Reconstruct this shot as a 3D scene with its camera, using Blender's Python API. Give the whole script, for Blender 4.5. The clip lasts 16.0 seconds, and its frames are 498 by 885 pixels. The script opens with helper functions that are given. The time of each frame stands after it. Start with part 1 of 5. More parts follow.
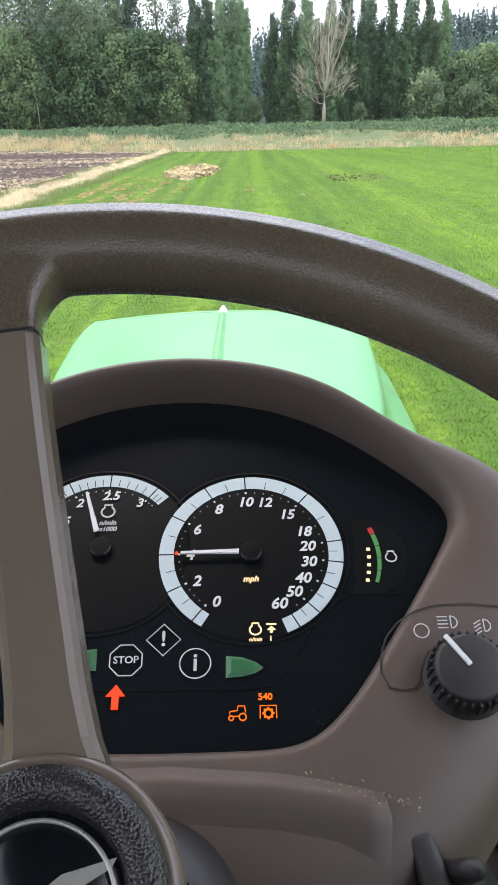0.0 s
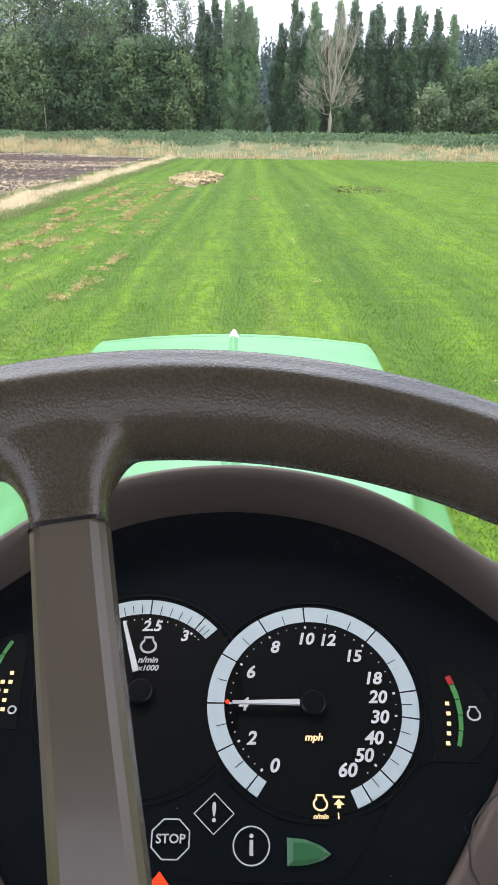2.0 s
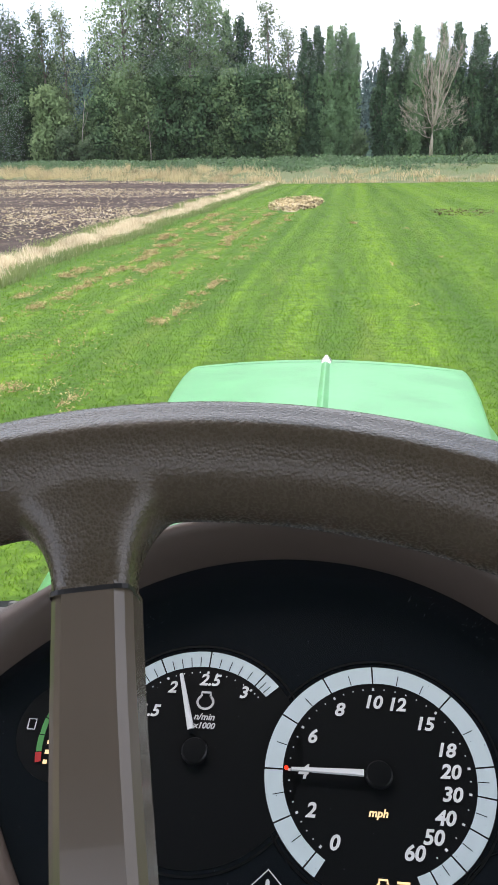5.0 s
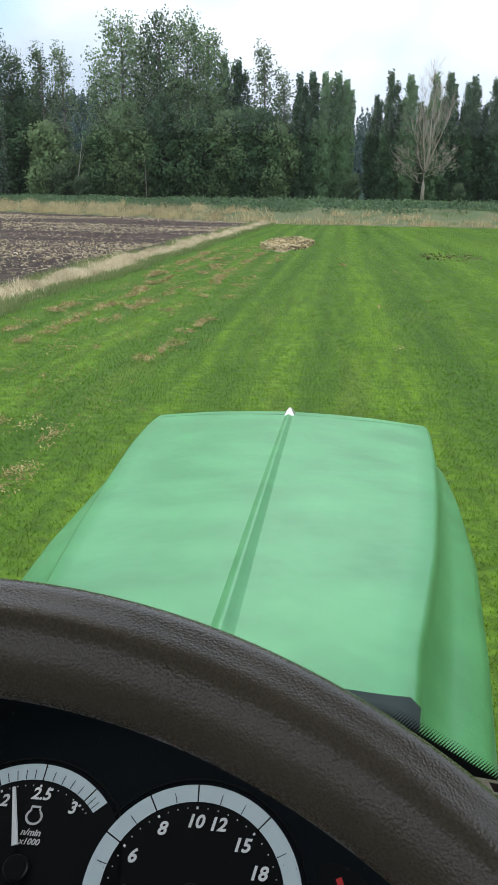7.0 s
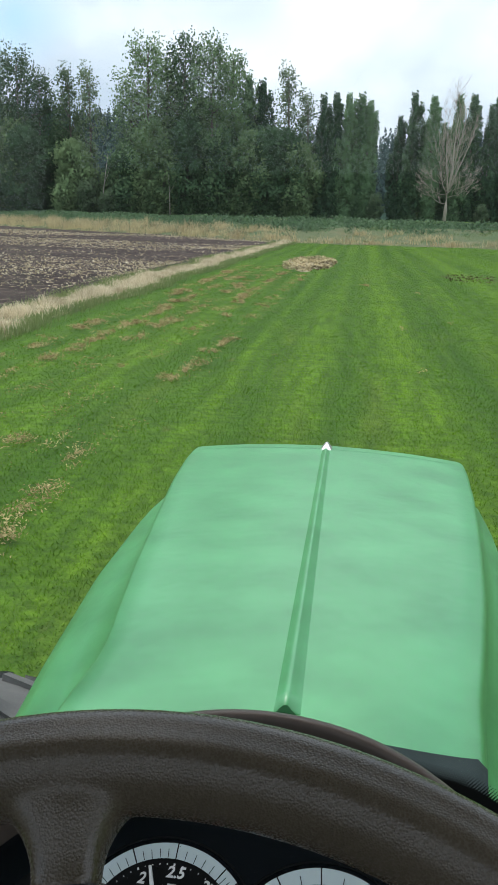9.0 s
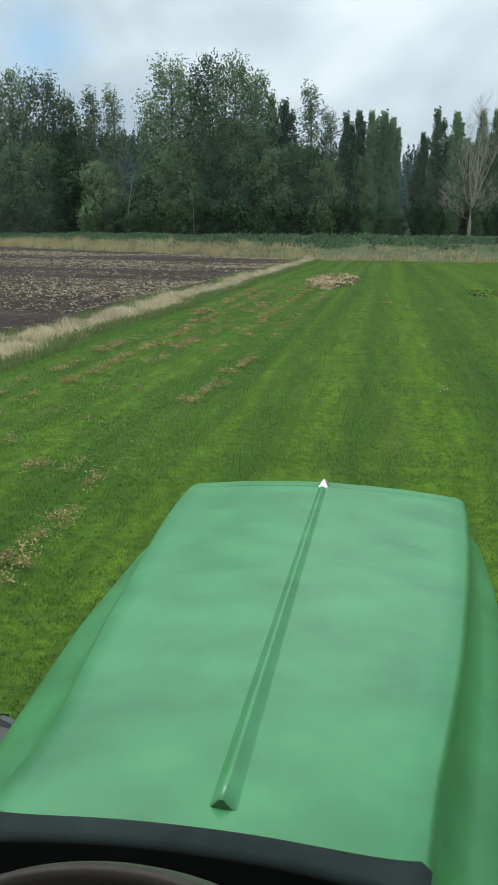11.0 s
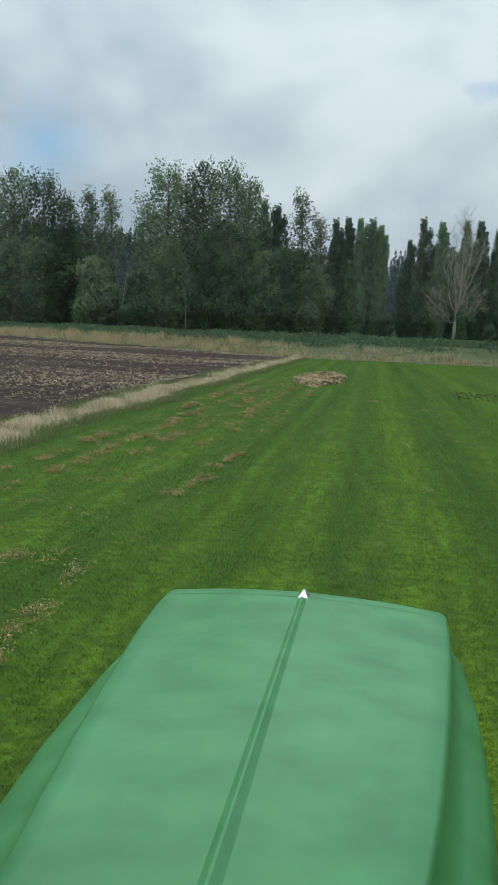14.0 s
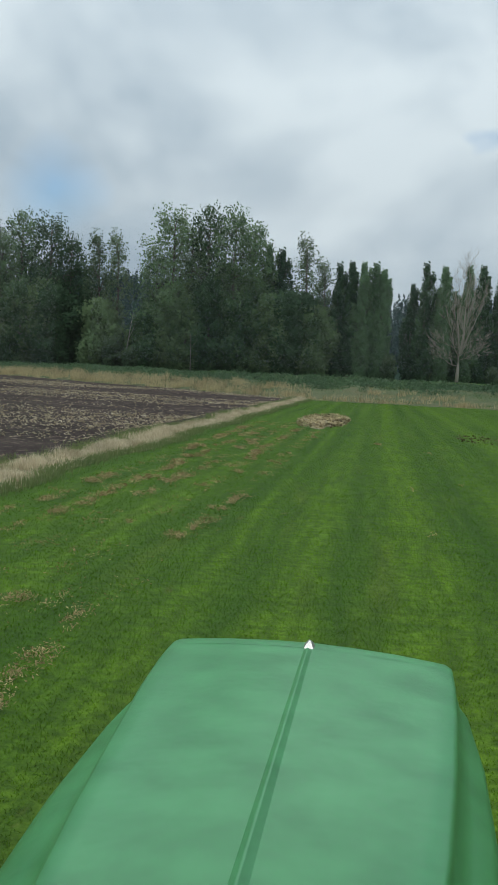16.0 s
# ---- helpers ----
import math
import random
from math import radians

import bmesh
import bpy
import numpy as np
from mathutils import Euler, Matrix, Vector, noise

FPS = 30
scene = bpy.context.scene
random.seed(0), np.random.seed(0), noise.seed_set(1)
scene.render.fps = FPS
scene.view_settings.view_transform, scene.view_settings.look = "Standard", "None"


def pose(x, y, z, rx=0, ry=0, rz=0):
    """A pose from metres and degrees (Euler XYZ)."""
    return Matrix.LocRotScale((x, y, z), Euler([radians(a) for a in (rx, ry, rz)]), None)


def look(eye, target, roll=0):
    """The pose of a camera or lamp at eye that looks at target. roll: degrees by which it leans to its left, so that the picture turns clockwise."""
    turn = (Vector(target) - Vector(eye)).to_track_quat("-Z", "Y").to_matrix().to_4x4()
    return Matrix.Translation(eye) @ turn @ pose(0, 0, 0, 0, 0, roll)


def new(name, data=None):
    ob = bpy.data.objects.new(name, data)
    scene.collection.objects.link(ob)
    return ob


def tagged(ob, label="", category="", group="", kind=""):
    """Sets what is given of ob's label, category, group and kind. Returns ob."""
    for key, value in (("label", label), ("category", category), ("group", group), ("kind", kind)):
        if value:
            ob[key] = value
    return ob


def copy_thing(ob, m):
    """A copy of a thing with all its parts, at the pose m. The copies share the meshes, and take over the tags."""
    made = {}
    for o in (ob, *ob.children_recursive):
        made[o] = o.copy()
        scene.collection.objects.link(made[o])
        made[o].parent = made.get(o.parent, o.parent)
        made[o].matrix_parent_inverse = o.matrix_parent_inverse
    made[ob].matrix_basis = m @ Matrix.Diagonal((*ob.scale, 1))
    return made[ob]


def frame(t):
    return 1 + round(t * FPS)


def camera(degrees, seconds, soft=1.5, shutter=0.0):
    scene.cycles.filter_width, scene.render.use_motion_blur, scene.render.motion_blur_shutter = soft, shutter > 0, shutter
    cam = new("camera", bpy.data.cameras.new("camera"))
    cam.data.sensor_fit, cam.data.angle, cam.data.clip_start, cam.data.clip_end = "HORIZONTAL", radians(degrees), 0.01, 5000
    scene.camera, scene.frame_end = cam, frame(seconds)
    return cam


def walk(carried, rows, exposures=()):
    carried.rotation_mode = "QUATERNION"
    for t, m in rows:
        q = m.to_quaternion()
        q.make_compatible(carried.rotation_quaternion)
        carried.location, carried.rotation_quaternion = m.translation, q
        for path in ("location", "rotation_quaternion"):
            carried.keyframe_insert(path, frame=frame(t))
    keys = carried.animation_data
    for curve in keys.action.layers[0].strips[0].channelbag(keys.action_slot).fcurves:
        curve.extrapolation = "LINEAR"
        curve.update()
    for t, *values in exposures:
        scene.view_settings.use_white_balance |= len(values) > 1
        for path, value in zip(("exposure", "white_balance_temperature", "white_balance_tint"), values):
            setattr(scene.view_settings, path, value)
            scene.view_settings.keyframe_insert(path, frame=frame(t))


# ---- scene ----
cam = camera(33.0, 16.0)
PATH = [
    (0, (0.067, 0.344, 2.047), (0.063, 2.216, 1.344), -1.3),
    (0.5, (0.061, 0.349, 2.058), (0.086, 2.223, 1.36), -0.7),
    (1, (0.037, 0.356, 2.07), (0.051, 2.234, 1.382), -0.2),
    (1.5, (0.037, 0.406, 2.058), (0.047, 2.284, 1.369), 0.5),
    (2, (0.036, 0.413, 2.08), (0.042, 2.291, 1.393), 0.6),
    (2.5, (0.011, 0.403, 2.081), (0.011, 2.282, 1.396), 1.1),
    (3, (0.011, 0.408, 2.076), (-0.079, 2.287, 1.398), 0.1),
    (5.5, (0.055, 0.444, 2.088), (-0.171, 2.330, 1.462), -0.6),
    (6, (0.064, 0.451, 2.100), (-0.147, 2.342, 1.486), 0.1),
    (6.5, (0.099, 0.454, 2.115), (-0.098, 2.356, 1.530), 0.6),
    (7, (0.115, 0.441, 2.124), (-0.08, 2.352, 1.57), 1.0),
    (7.5, (0.105, 0.443, 2.123), (-0.096, 2.358, 1.583), 1.3),
    (8, (0.118, 0.457, 2.129), (-0.094, 2.377, 1.605), 0.6),
    (8.5, (0.085, 0.426, 2.152), (-0.127, 2.347, 1.631), 1.1),
    (9, (0.065, 0.415, 2.174), (-0.176, 2.335, 1.657), 1.6),
    (11.5, (0.148, 0.499, 2.224), (-0.169, 2.416, 1.753), 0.8),
    (12, (0.134, 0.522, 2.217), (-0.176, 2.44, 1.745), 2.9),
    (12.5, (0.137, 0.52, 2.215), (-0.156, 2.439, 1.734), 4.0),
    (13, (0.158, 0.536, 2.21), (-0.118, 2.454, 1.715), 4.1),
    (13.5, (0.16, 0.513, 2.234), (-0.103, 2.45, 1.813), 4.3),
    (14, (0.144, 0.502, 2.251), (-0.138, 2.465, 1.991), 2.5),
    (14.5, (0.136, 0.495, 2.264), (-0.152, 2.464, 2.067), 0.9),
    (15, (0.105, 0.485, 2.264), (-0.186, 2.455, 2.085), 1.7),
    (15.5, (0.104, 0.496, 2.268), (-0.189, 2.467, 2.096), 3.0),
    (16, (0.137, 0.481, 2.278), (-0.159, 2.452, 2.114), 2.9),
]
EXPOSURES = [(0.0, 1.95, 6750, 25), (3.0, 1.8, 6750, 25), (5.5, 1.65, 6750, 24), (6.0, 1.48, 6700, 22), (6.5, 1.05, 6600, 19), (7.0, 0.92, 6550, 17),
             (9.0, 0.8, 6500, 14), (11.5, 0.32, 6500, 8), (12.5, 0.3, 6500, 8), (13.5, 0.2, 6500, 9), (14.5, 0.0, 6500, 10), (16.0, 0.01, 6500, 10)]


def smooth(a, b, v):
    u = min(1.0, max(0.0, (v - a) / (b - a)))
    return u * u * (3 - 2 * u)


# ---- the path, inside the cab, from behind the steering wheel up to the windscreen ----
walk(cam, [(t, look(eye, at, roll)) for t, eye, at, roll in PATH],
     exposures=EXPOSURES)

# ---- sky and light ----
world = bpy.data.worlds.new("overcast_sky")
scene.world = world
world.use_nodes = True
wn, wl = world.node_tree.nodes, world.node_tree.links
wn.clear()
w_out = wn.new("ShaderNodeOutputWorld")
w_bg = wn.new("ShaderNodeBackground")
w_bg.inputs["Strength"].default_value = 0.86
w_sky = wn.new("ShaderNodeTexSky")
w_sky.sky_type = "NISHITA"
w_sky.sun_disc = False
w_sky.sun_elevation = radians(65)
w_sky.sun_rotation = radians(-41)
w_dim = wn.new("ShaderNodeVectorMath")
w_dim.operation = "MULTIPLY"
w_dim.inputs[1].default_value = (0.075, 0.112, 0.132)
wl.new(w_sky.outputs[0], w_dim.inputs[0])
w_tc = wn.new("ShaderNodeTexCoord")
w_map = wn.new("ShaderNodeMapping")
w_map.inputs["Scale"].default_value = (1.0, 1.0, 1.5)
w_map.inputs["Rotation"].default_value = (0.35, 0.5, 0.4)
wl.new(w_tc.outputs["Generated"], w_map.inputs[0])
w_n1 = wn.new("ShaderNodeTexNoise")
w_n1.inputs["Scale"].default_value = 2.9
w_n1.inputs["Detail"].default_value = 9
w_n1.inputs["Distortion"].default_value = 0.25
wl.new(w_map.outputs[0], w_n1.inputs["Vector"])
w_col = wn.new("ShaderNodeValToRGB")
w_col.color_ramp.elements[0].position = 0.35
w_col.color_ramp.elements[0].color = (0.36, 0.475, 0.60, 1)
w_col.color_ramp.elements[1].position = 0.60
w_col.color_ramp.elements[1].color = (0.86, 0.955, 1.03, 1)
wl.new(w_n1.outputs[0], w_col.inputs[0])
w_n2 = wn.new("ShaderNodeTexNoise")
w_n2.inputs["Scale"].default_value = 3.4
w_n2.inputs["Detail"].default_value = 4
w_map2 = wn.new("ShaderNodeMapping")
w_map2.inputs["Location"].default_value = (3.1, 1.7, 0.4)
w_map2.inputs["Scale"].default_value = (1.0, 1.0, 2.2)
wl.new(w_tc.outputs["Generated"], w_map2.inputs[0])
wl.new(w_map2.outputs[0], w_n2.inputs["Vector"])
w_mask = wn.new("ShaderNodeMapRange")
w_mask.inputs["From Min"].default_value = 0.24
w_mask.inputs["From Max"].default_value = 0.36
wl.new(w_n2.outputs[0], w_mask.inputs["Value"])
w_mix = wn.new("ShaderNodeMix")
w_mix.data_type = "RGBA"
w_dot = wn.new("ShaderNodeVectorMath")          # a rift in the cloud where blue shows
w_dot.operation = "DISTANCE"
wl.new(w_tc.outputs["Generated"], w_dot.inputs[0])
w_dot.inputs[1].default_value = (-0.370, 0.909, 0.192)
w_fray = wn.new("ShaderNodeMath")
w_fray.operation = "MULTIPLY_ADD"
w_fray.inputs[1].default_value = -0.28
wl.new(w_n1.outputs[0], w_fray.inputs[0])
wl.new(w_dot.outputs["Value"], w_fray.inputs[2])
w_rift = wn.new("ShaderNodeMapRange")
w_rift.inputs["From Min"].default_value = -0.13
w_rift.inputs["From Max"].default_value = -0.07
w_rift.inputs["To Min"].default_value = 0.4
wl.new(w_fray.outputs[0], w_rift.inputs["Value"])
w_both = wn.new("ShaderNodeMath")
w_both.operation = "MULTIPLY"
wl.new(w_mask.outputs[0], w_both.inputs[0])
wl.new(w_rift.outputs[0], w_both.inputs[1])
wl.new(w_both.outputs[0], w_mix.inputs[0])
wl.new(w_dim.outputs[0], w_mix.inputs[6])
wl.new(w_col.outputs[0], w_mix.inputs[7])
w_sep = wn.new("ShaderNodeSeparateXYZ")         # an overcast sky is brightest overhead
wl.new(w_tc.outputs["Generated"], w_sep.inputs[0])
w_up = wn.new("ShaderNodeMapRange")
w_up.inputs["To Min"].default_value = 0.76
w_up.inputs["To Max"].default_value = 1.52
wl.new(w_sep.outputs[2], w_up.inputs["Value"])
w_all = wn.new("ShaderNodeVectorMath")
w_all.operation = "SCALE"
wl.new(w_mix.outputs[2], w_all.inputs[0])
wl.new(w_up.outputs[0], w_all.inputs["Scale"])
wl.new(w_all.outputs[0], w_bg.inputs["Color"])
wl.new(w_bg.outputs[0], w_out.inputs[0])

sun = new("sun", bpy.data.lights.new("sun", "SUN"))
sun.data.energy = 1.5
sun.data.angle = radians(30)
sun.data.color = (1.0, 0.96, 0.9)
sun.matrix_world = look((-55, 62, 175), (0, 0, 0))


# ---- materials ----
def ramp(nodes, a, b, p0=0.3, p1=0.7):
    r = nodes.new("ShaderNodeValToRGB")
    r.color_ramp.elements[0].position, r.color_ramp.elements[1].position = p0, p1
    r.color_ramp.elements[0].color, r.color_ramp.elements[1].color = (*a, 1), (*b, 1)
    return r


def surface(name, a, b, rough=0.6, scale=4.0, fine=120.0, bump=0.15, depth=0.001, metal=0.0, coat=0.0, stretch=(1, 1, 1),
            scatter=0.0, detail=5, voronoi=False, spec=0.5, rand=0.0):
    """A material that wanders between two colours at a coarse scale, with grain and relief at a fine one."""
    m = bpy.data.materials.new(name)
    m.use_nodes = True
    nodes, links = m.node_tree.nodes, m.node_tree.links
    p = nodes["Principled BSDF"]
    tc = nodes.new("ShaderNodeTexCoord")
    mp = nodes.new("ShaderNodeMapping")
    mp.inputs["Scale"].default_value = stretch
    links.new(tc.outputs["Object"], mp.inputs[0])
    n1 = nodes.new("ShaderNodeTexNoise")
    n1.inputs["Scale"].default_value, n1.inputs["Detail"].default_value = scale, detail
    links.new(mp.outputs[0], n1.inputs["Vector"])
    r = ramp(nodes, a, b)
    value = n1.outputs[0]
    if rand:
        info = nodes.new("ShaderNodeObjectInfo")
        isl = nodes.new("ShaderNodeNewGeometry")
        add = nodes.new("ShaderNodeMath")
        add.operation = "MULTIPLY_ADD"
        add.inputs[1].default_value = rand * 0.45
        links.new(isl.outputs["Random Per Island"], add.inputs[0])
        links.new(n1.outputs[0], add.inputs[2])
        add2 = nodes.new("ShaderNodeMath")
        add2.operation = "MULTIPLY_ADD"
        add2.inputs[1].default_value = rand * 1.3
        links.new(info.outputs["Random"], add2.inputs[0])
        links.new(add.outputs[0], add2.inputs[2])
        sub = nodes.new("ShaderNodeMath")
        sub.operation = "SUBTRACT"
        sub.inputs[1].default_value = rand * 0.875
        links.new(add2.outputs[0], sub.inputs[0])
        value = sub.outputs[0]
    links.new(value, r.inputs[0])
    links.new(r.outputs[0], p.inputs["Base Color"])
    if bump:
        if voronoi:
            n2 = nodes.new("ShaderNodeTexVoronoi")
            n2.inputs["Scale"].default_value = fine
        else:
            n2 = nodes.new("ShaderNodeTexNoise")
            n2.inputs["Scale"].default_value, n2.inputs["Detail"].default_value = fine, 3
        links.new(tc.outputs["Object"], n2.inputs["Vector"])
        bp = nodes.new("ShaderNodeBump")
        bp.inputs["Strength"].default_value, bp.inputs["Distance"].default_value = bump, depth
        links.new(n2.outputs[0], bp.inputs["Height"])
        links.new(bp.outputs[0], p.inputs["Normal"])
        rr = nodes.new("ShaderNodeMapRange")
        rr.inputs["To Min"].default_value, rr.inputs["To Max"].default_value = max(0.02, rough - 0.1), min(1, rough + 0.1)
        links.new(n2.outputs[0], rr.inputs["Value"])
        links.new(rr.outputs[0], p.inputs["Roughness"])
    else:
        p.inputs["Roughness"].default_value = rough
    p.inputs["Metallic"].default_value = metal
    p.inputs["Coat Weight"].default_value = coat
    p.inputs["Coat Roughness"].default_value = 0.28 if coat > 0.3 else 0.12
    p.inputs["Specular IOR Level"].default_value = spec
    if scatter:
        t = nodes.new("ShaderNodeBsdfTranslucent")
        links.new(r.outputs[0], t.inputs["Color"])
        mx = nodes.new("ShaderNodeMixShader")
        mx.inputs[0].default_value = scatter
        links.new(p.outputs[0], mx.inputs[1])
        links.new(t.outputs[0], mx.inputs[2])
        links.new(mx.outputs[0], nodes["Material Output"].inputs["Surface"])
    return m


def glow(name, colour, strength):
    m = bpy.data.materials.new(name)
    m.use_nodes = True
    p = m.node_tree.nodes["Principled BSDF"]
    p.inputs["Base Color"].default_value = (*[c * 0.25 for c in colour], 1)
    p.inputs["Emission Color"].default_value = (*colour, 1)
    p.inputs["Emission Strength"].default_value = strength
    p.inputs["Roughness"].default_value = 0.4
    return m


HOOD_GREEN = surface("green_paint", (0.022, 0.200, 0.055), (0.056, 0.315, 0.103), 0.42, 8.5, 60.0, 0.02, 0.002, coat=0.55, detail=10)
BROWN = surface("brown_plastic", (0.062, 0.047, 0.038), (0.092, 0.072, 0.059), 0.42, 9.0, 900.0, 0.25, 0.0004, spec=0.45)
SPOKE_BROWN = surface("smooth_brown_plastic", (0.106, 0.085, 0.064), (0.128, 0.103, 0.080), 0.22, 9.0, 1, 0, spec=0.55)
LEATHER = surface("grained_brown_grip", (0.068, 0.055, 0.038), (0.088, 0.071, 0.050), 0.26, 18.0, 1250.0, 0.24, 0.0004, voronoi=True, spec=0.5)
FRIT = surface("black_printed_glass_border", (0.004, 0.005, 0.005), (0.007, 0.009, 0.009), 0.35, 12.0, 200.0, 0.1, 0.0006)
HOOD_TRIM = surface("dusty_black_hood_seal", (0.010, 0.018, 0.017), (0.026, 0.038, 0.038), 0.75, 14.0, 90.0, 0.2, 0.002, spec=0.08)
BLACK_GRAIN = surface("black_grained_plastic", (0.010, 0.010, 0.011), (0.018, 0.018, 0.02), 0.32, 30.0, 900.0, 0.6, 0.0006, voronoi=True)
BLACK = surface("black_plastic", (0.009, 0.009, 0.010), (0.016, 0.016, 0.017), 0.45, 30.0, 500.0, 0.2, 0.0006)
PANEL_BLACK = surface("black_cluster_lens", (0.0030, 0.0042, 0.0054), (0.0052, 0.0078, 0.0102), 0.19, 12.0, 300.0, 0.04, 0.0003, spec=0.4)
DIAL_BLACK = surface("matt_black_dial", (0.0024, 0.0031, 0.0037), (0.0040, 0.0052, 0.0060), 0.3, 40.0, 300.0, 0.03, 0.0003, spec=0.3)
DIAL_WHITE = surface("pale_dial_print", (0.38, 0.48, 0.50), (0.44, 0.54, 0.56), 0.45, 40.0, 300.0, 0.03, 0.0002)
NUMERAL = surface("white_dial_numerals", (0.52, 0.56, 0.56), (0.60, 0.64, 0.64), 0.5, 40.0, 300.0, 0.02, 0.0002)
PRINT_GREY = surface("grey_symbol_print", (0.40, 0.43, 0.43), (0.48, 0.5, 0.5), 0.5, 40.0, 300.0, 0.02, 0.0002)
GREEN_LENS = surface("green_lamp_lens", (0.02, 0.10, 0.04), (0.035, 0.15, 0.065), 0.25, 60.0, 300.0, 0.1, 0.0004)
GREEN_SCALE = surface("green_scale_print", (0.05, 0.22, 0.06), (0.06, 0.26, 0.08), 0.4, 60.0, 300.0, 0.02, 0.0002)
RED_SCALE = surface("red_scale_print", (0.35, 0.02, 0.02), (0.42, 0.03, 0.03), 0.4, 60.0, 300.0, 0.02, 0.0002)
SILVER = surface("silver_badge_print", (0.32, 0.32, 0.29), (0.42, 0.42, 0.38), 0.3, 50.0, 400.0, 0.05, 0.0003, metal=0.6)
RUBBER = surface("dusty_tyre_rubber", (0.035, 0.036, 0.036), (0.095, 0.092, 0.086), 0.8, 9.0, 90.0, 0.3, 0.002)
YELLOW_PAINT = surface("yellow_wheel_paint", (0.55, 0.36, 0.02), (0.62, 0.42, 0.03), 0.4, 8.0, 90.0, 0.05, 0.001)
ROOF_LINING = surface("dark_grey_cab_lining", (0.06, 0.057, 0.053), (0.085, 0.08, 0.075), 0.9, 8.0, 200.0, 0.3, 0.001)
METAL = surface("bright_metal", (0.36, 0.36, 0.35), (0.46, 0.46, 0.44), 0.35, 30.0, 200.0, 0.1, 0.0006, metal=0.7)
LENS_DUST = surface("grey_lens_dust", (0.05, 0.058, 0.066), (0.10, 0.11, 0.12), 0.9, 60.0, 1, 0)
AMBER_LIGHT = glow("amber_segments", (1.0, 0.74, 0.38), 0.32)
ORANGE_LIGHT = glow("orange_indicator", (1.0, 0.15, 0.004), 0.38)
RED_LIGHT = glow("red_indicator", (1.0, 0.05, 0.01), 0.4)

BARK = surface("grey_brown_bark", (0.07, 0.06, 0.05), (0.14, 0.12, 0.10), 0.9, 2.0, 20.0, 0.5, 0.02, stretch=(1, 1, 0.2))
WEATHERED_BARK = surface("weathered_grey_bark", (0.20, 0.18, 0.15), (0.32, 0.29, 0.25), 0.9, 2.0, 20.0, 0.5, 0.02)
PALE_BARK = surface("bleached_dead_wood", (0.26, 0.22, 0.175), (0.46, 0.41, 0.34), 0.9, 2.0, 20.0, 0.5, 0.02, stretch=(1, 1, 0.2))
LEAF_BROAD = surface("broadleaf_foliage", (0.045, 0.090, 0.040), (0.146, 0.242, 0.102), 0.6, 0.45, 1, 0, spec=0.18, scatter=0.2, rand=0.5)
LEAF_POPLAR = surface("poplar_foliage", (0.034, 0.076, 0.036), (0.120, 0.214, 0.096), 0.6, 0.5, 1, 0, spec=0.18, scatter=0.15, rand=0.5)
LEAF_AIRY = surface("airy_foliage", (0.050, 0.088, 0.040), (0.122, 0.182, 0.088), 0.6, 0.4, 1, 0, spec=0.18, scatter=0.25, rand=0.4)
LEAF_BUSH = surface("undergrowth_foliage", (0.046, 0.096, 0.040), (0.145, 0.220, 0.090), 0.7, 0.3, 1, 0, spec=0.18, scatter=0.15, rand=0.5)
LEAF_BRAMBLE = surface("bramble_foliage", (0.028, 0.078, 0.022), (0.095, 0.19, 0.06), 0.7, 0.25, 1, 0, scatter=0.2, rand=0.5)
# haze of the distance is put into this paler, bluer green
CONIFER = surface("hazed_conifer_foliage", (0.048, 0.078, 0.074), (0.085, 0.125, 0.112), 0.95, 0.05, 1, 0, rand=0.3, spec=0.0)
TAN_GRASS = surface("weathered_tan_grass", (0.085, 0.060, 0.028), (0.52, 0.42, 0.235), 0.85, 0.45, 1, 0, scatter=0.3, rand=0.6)
STRAW = surface("dry_straw", (0.33, 0.265, 0.155), (0.80, 0.70, 0.50), 0.8, 1.3, 1, 0, scatter=0.4, rand=0.55)
CLIPPINGS = surface("dry_clippings", (0.28, 0.205, 0.085), (0.66, 0.52, 0.25), 0.85, 3.0, 1, 0, scatter=0.15, rand=0.5)
RANK_GRASS = surface("rank_green_grass", (0.06, 0.12, 0.025), (0.17, 0.22, 0.07), 0.7, 0.5, 1, 0, scatter=0.3, rand=0.4)


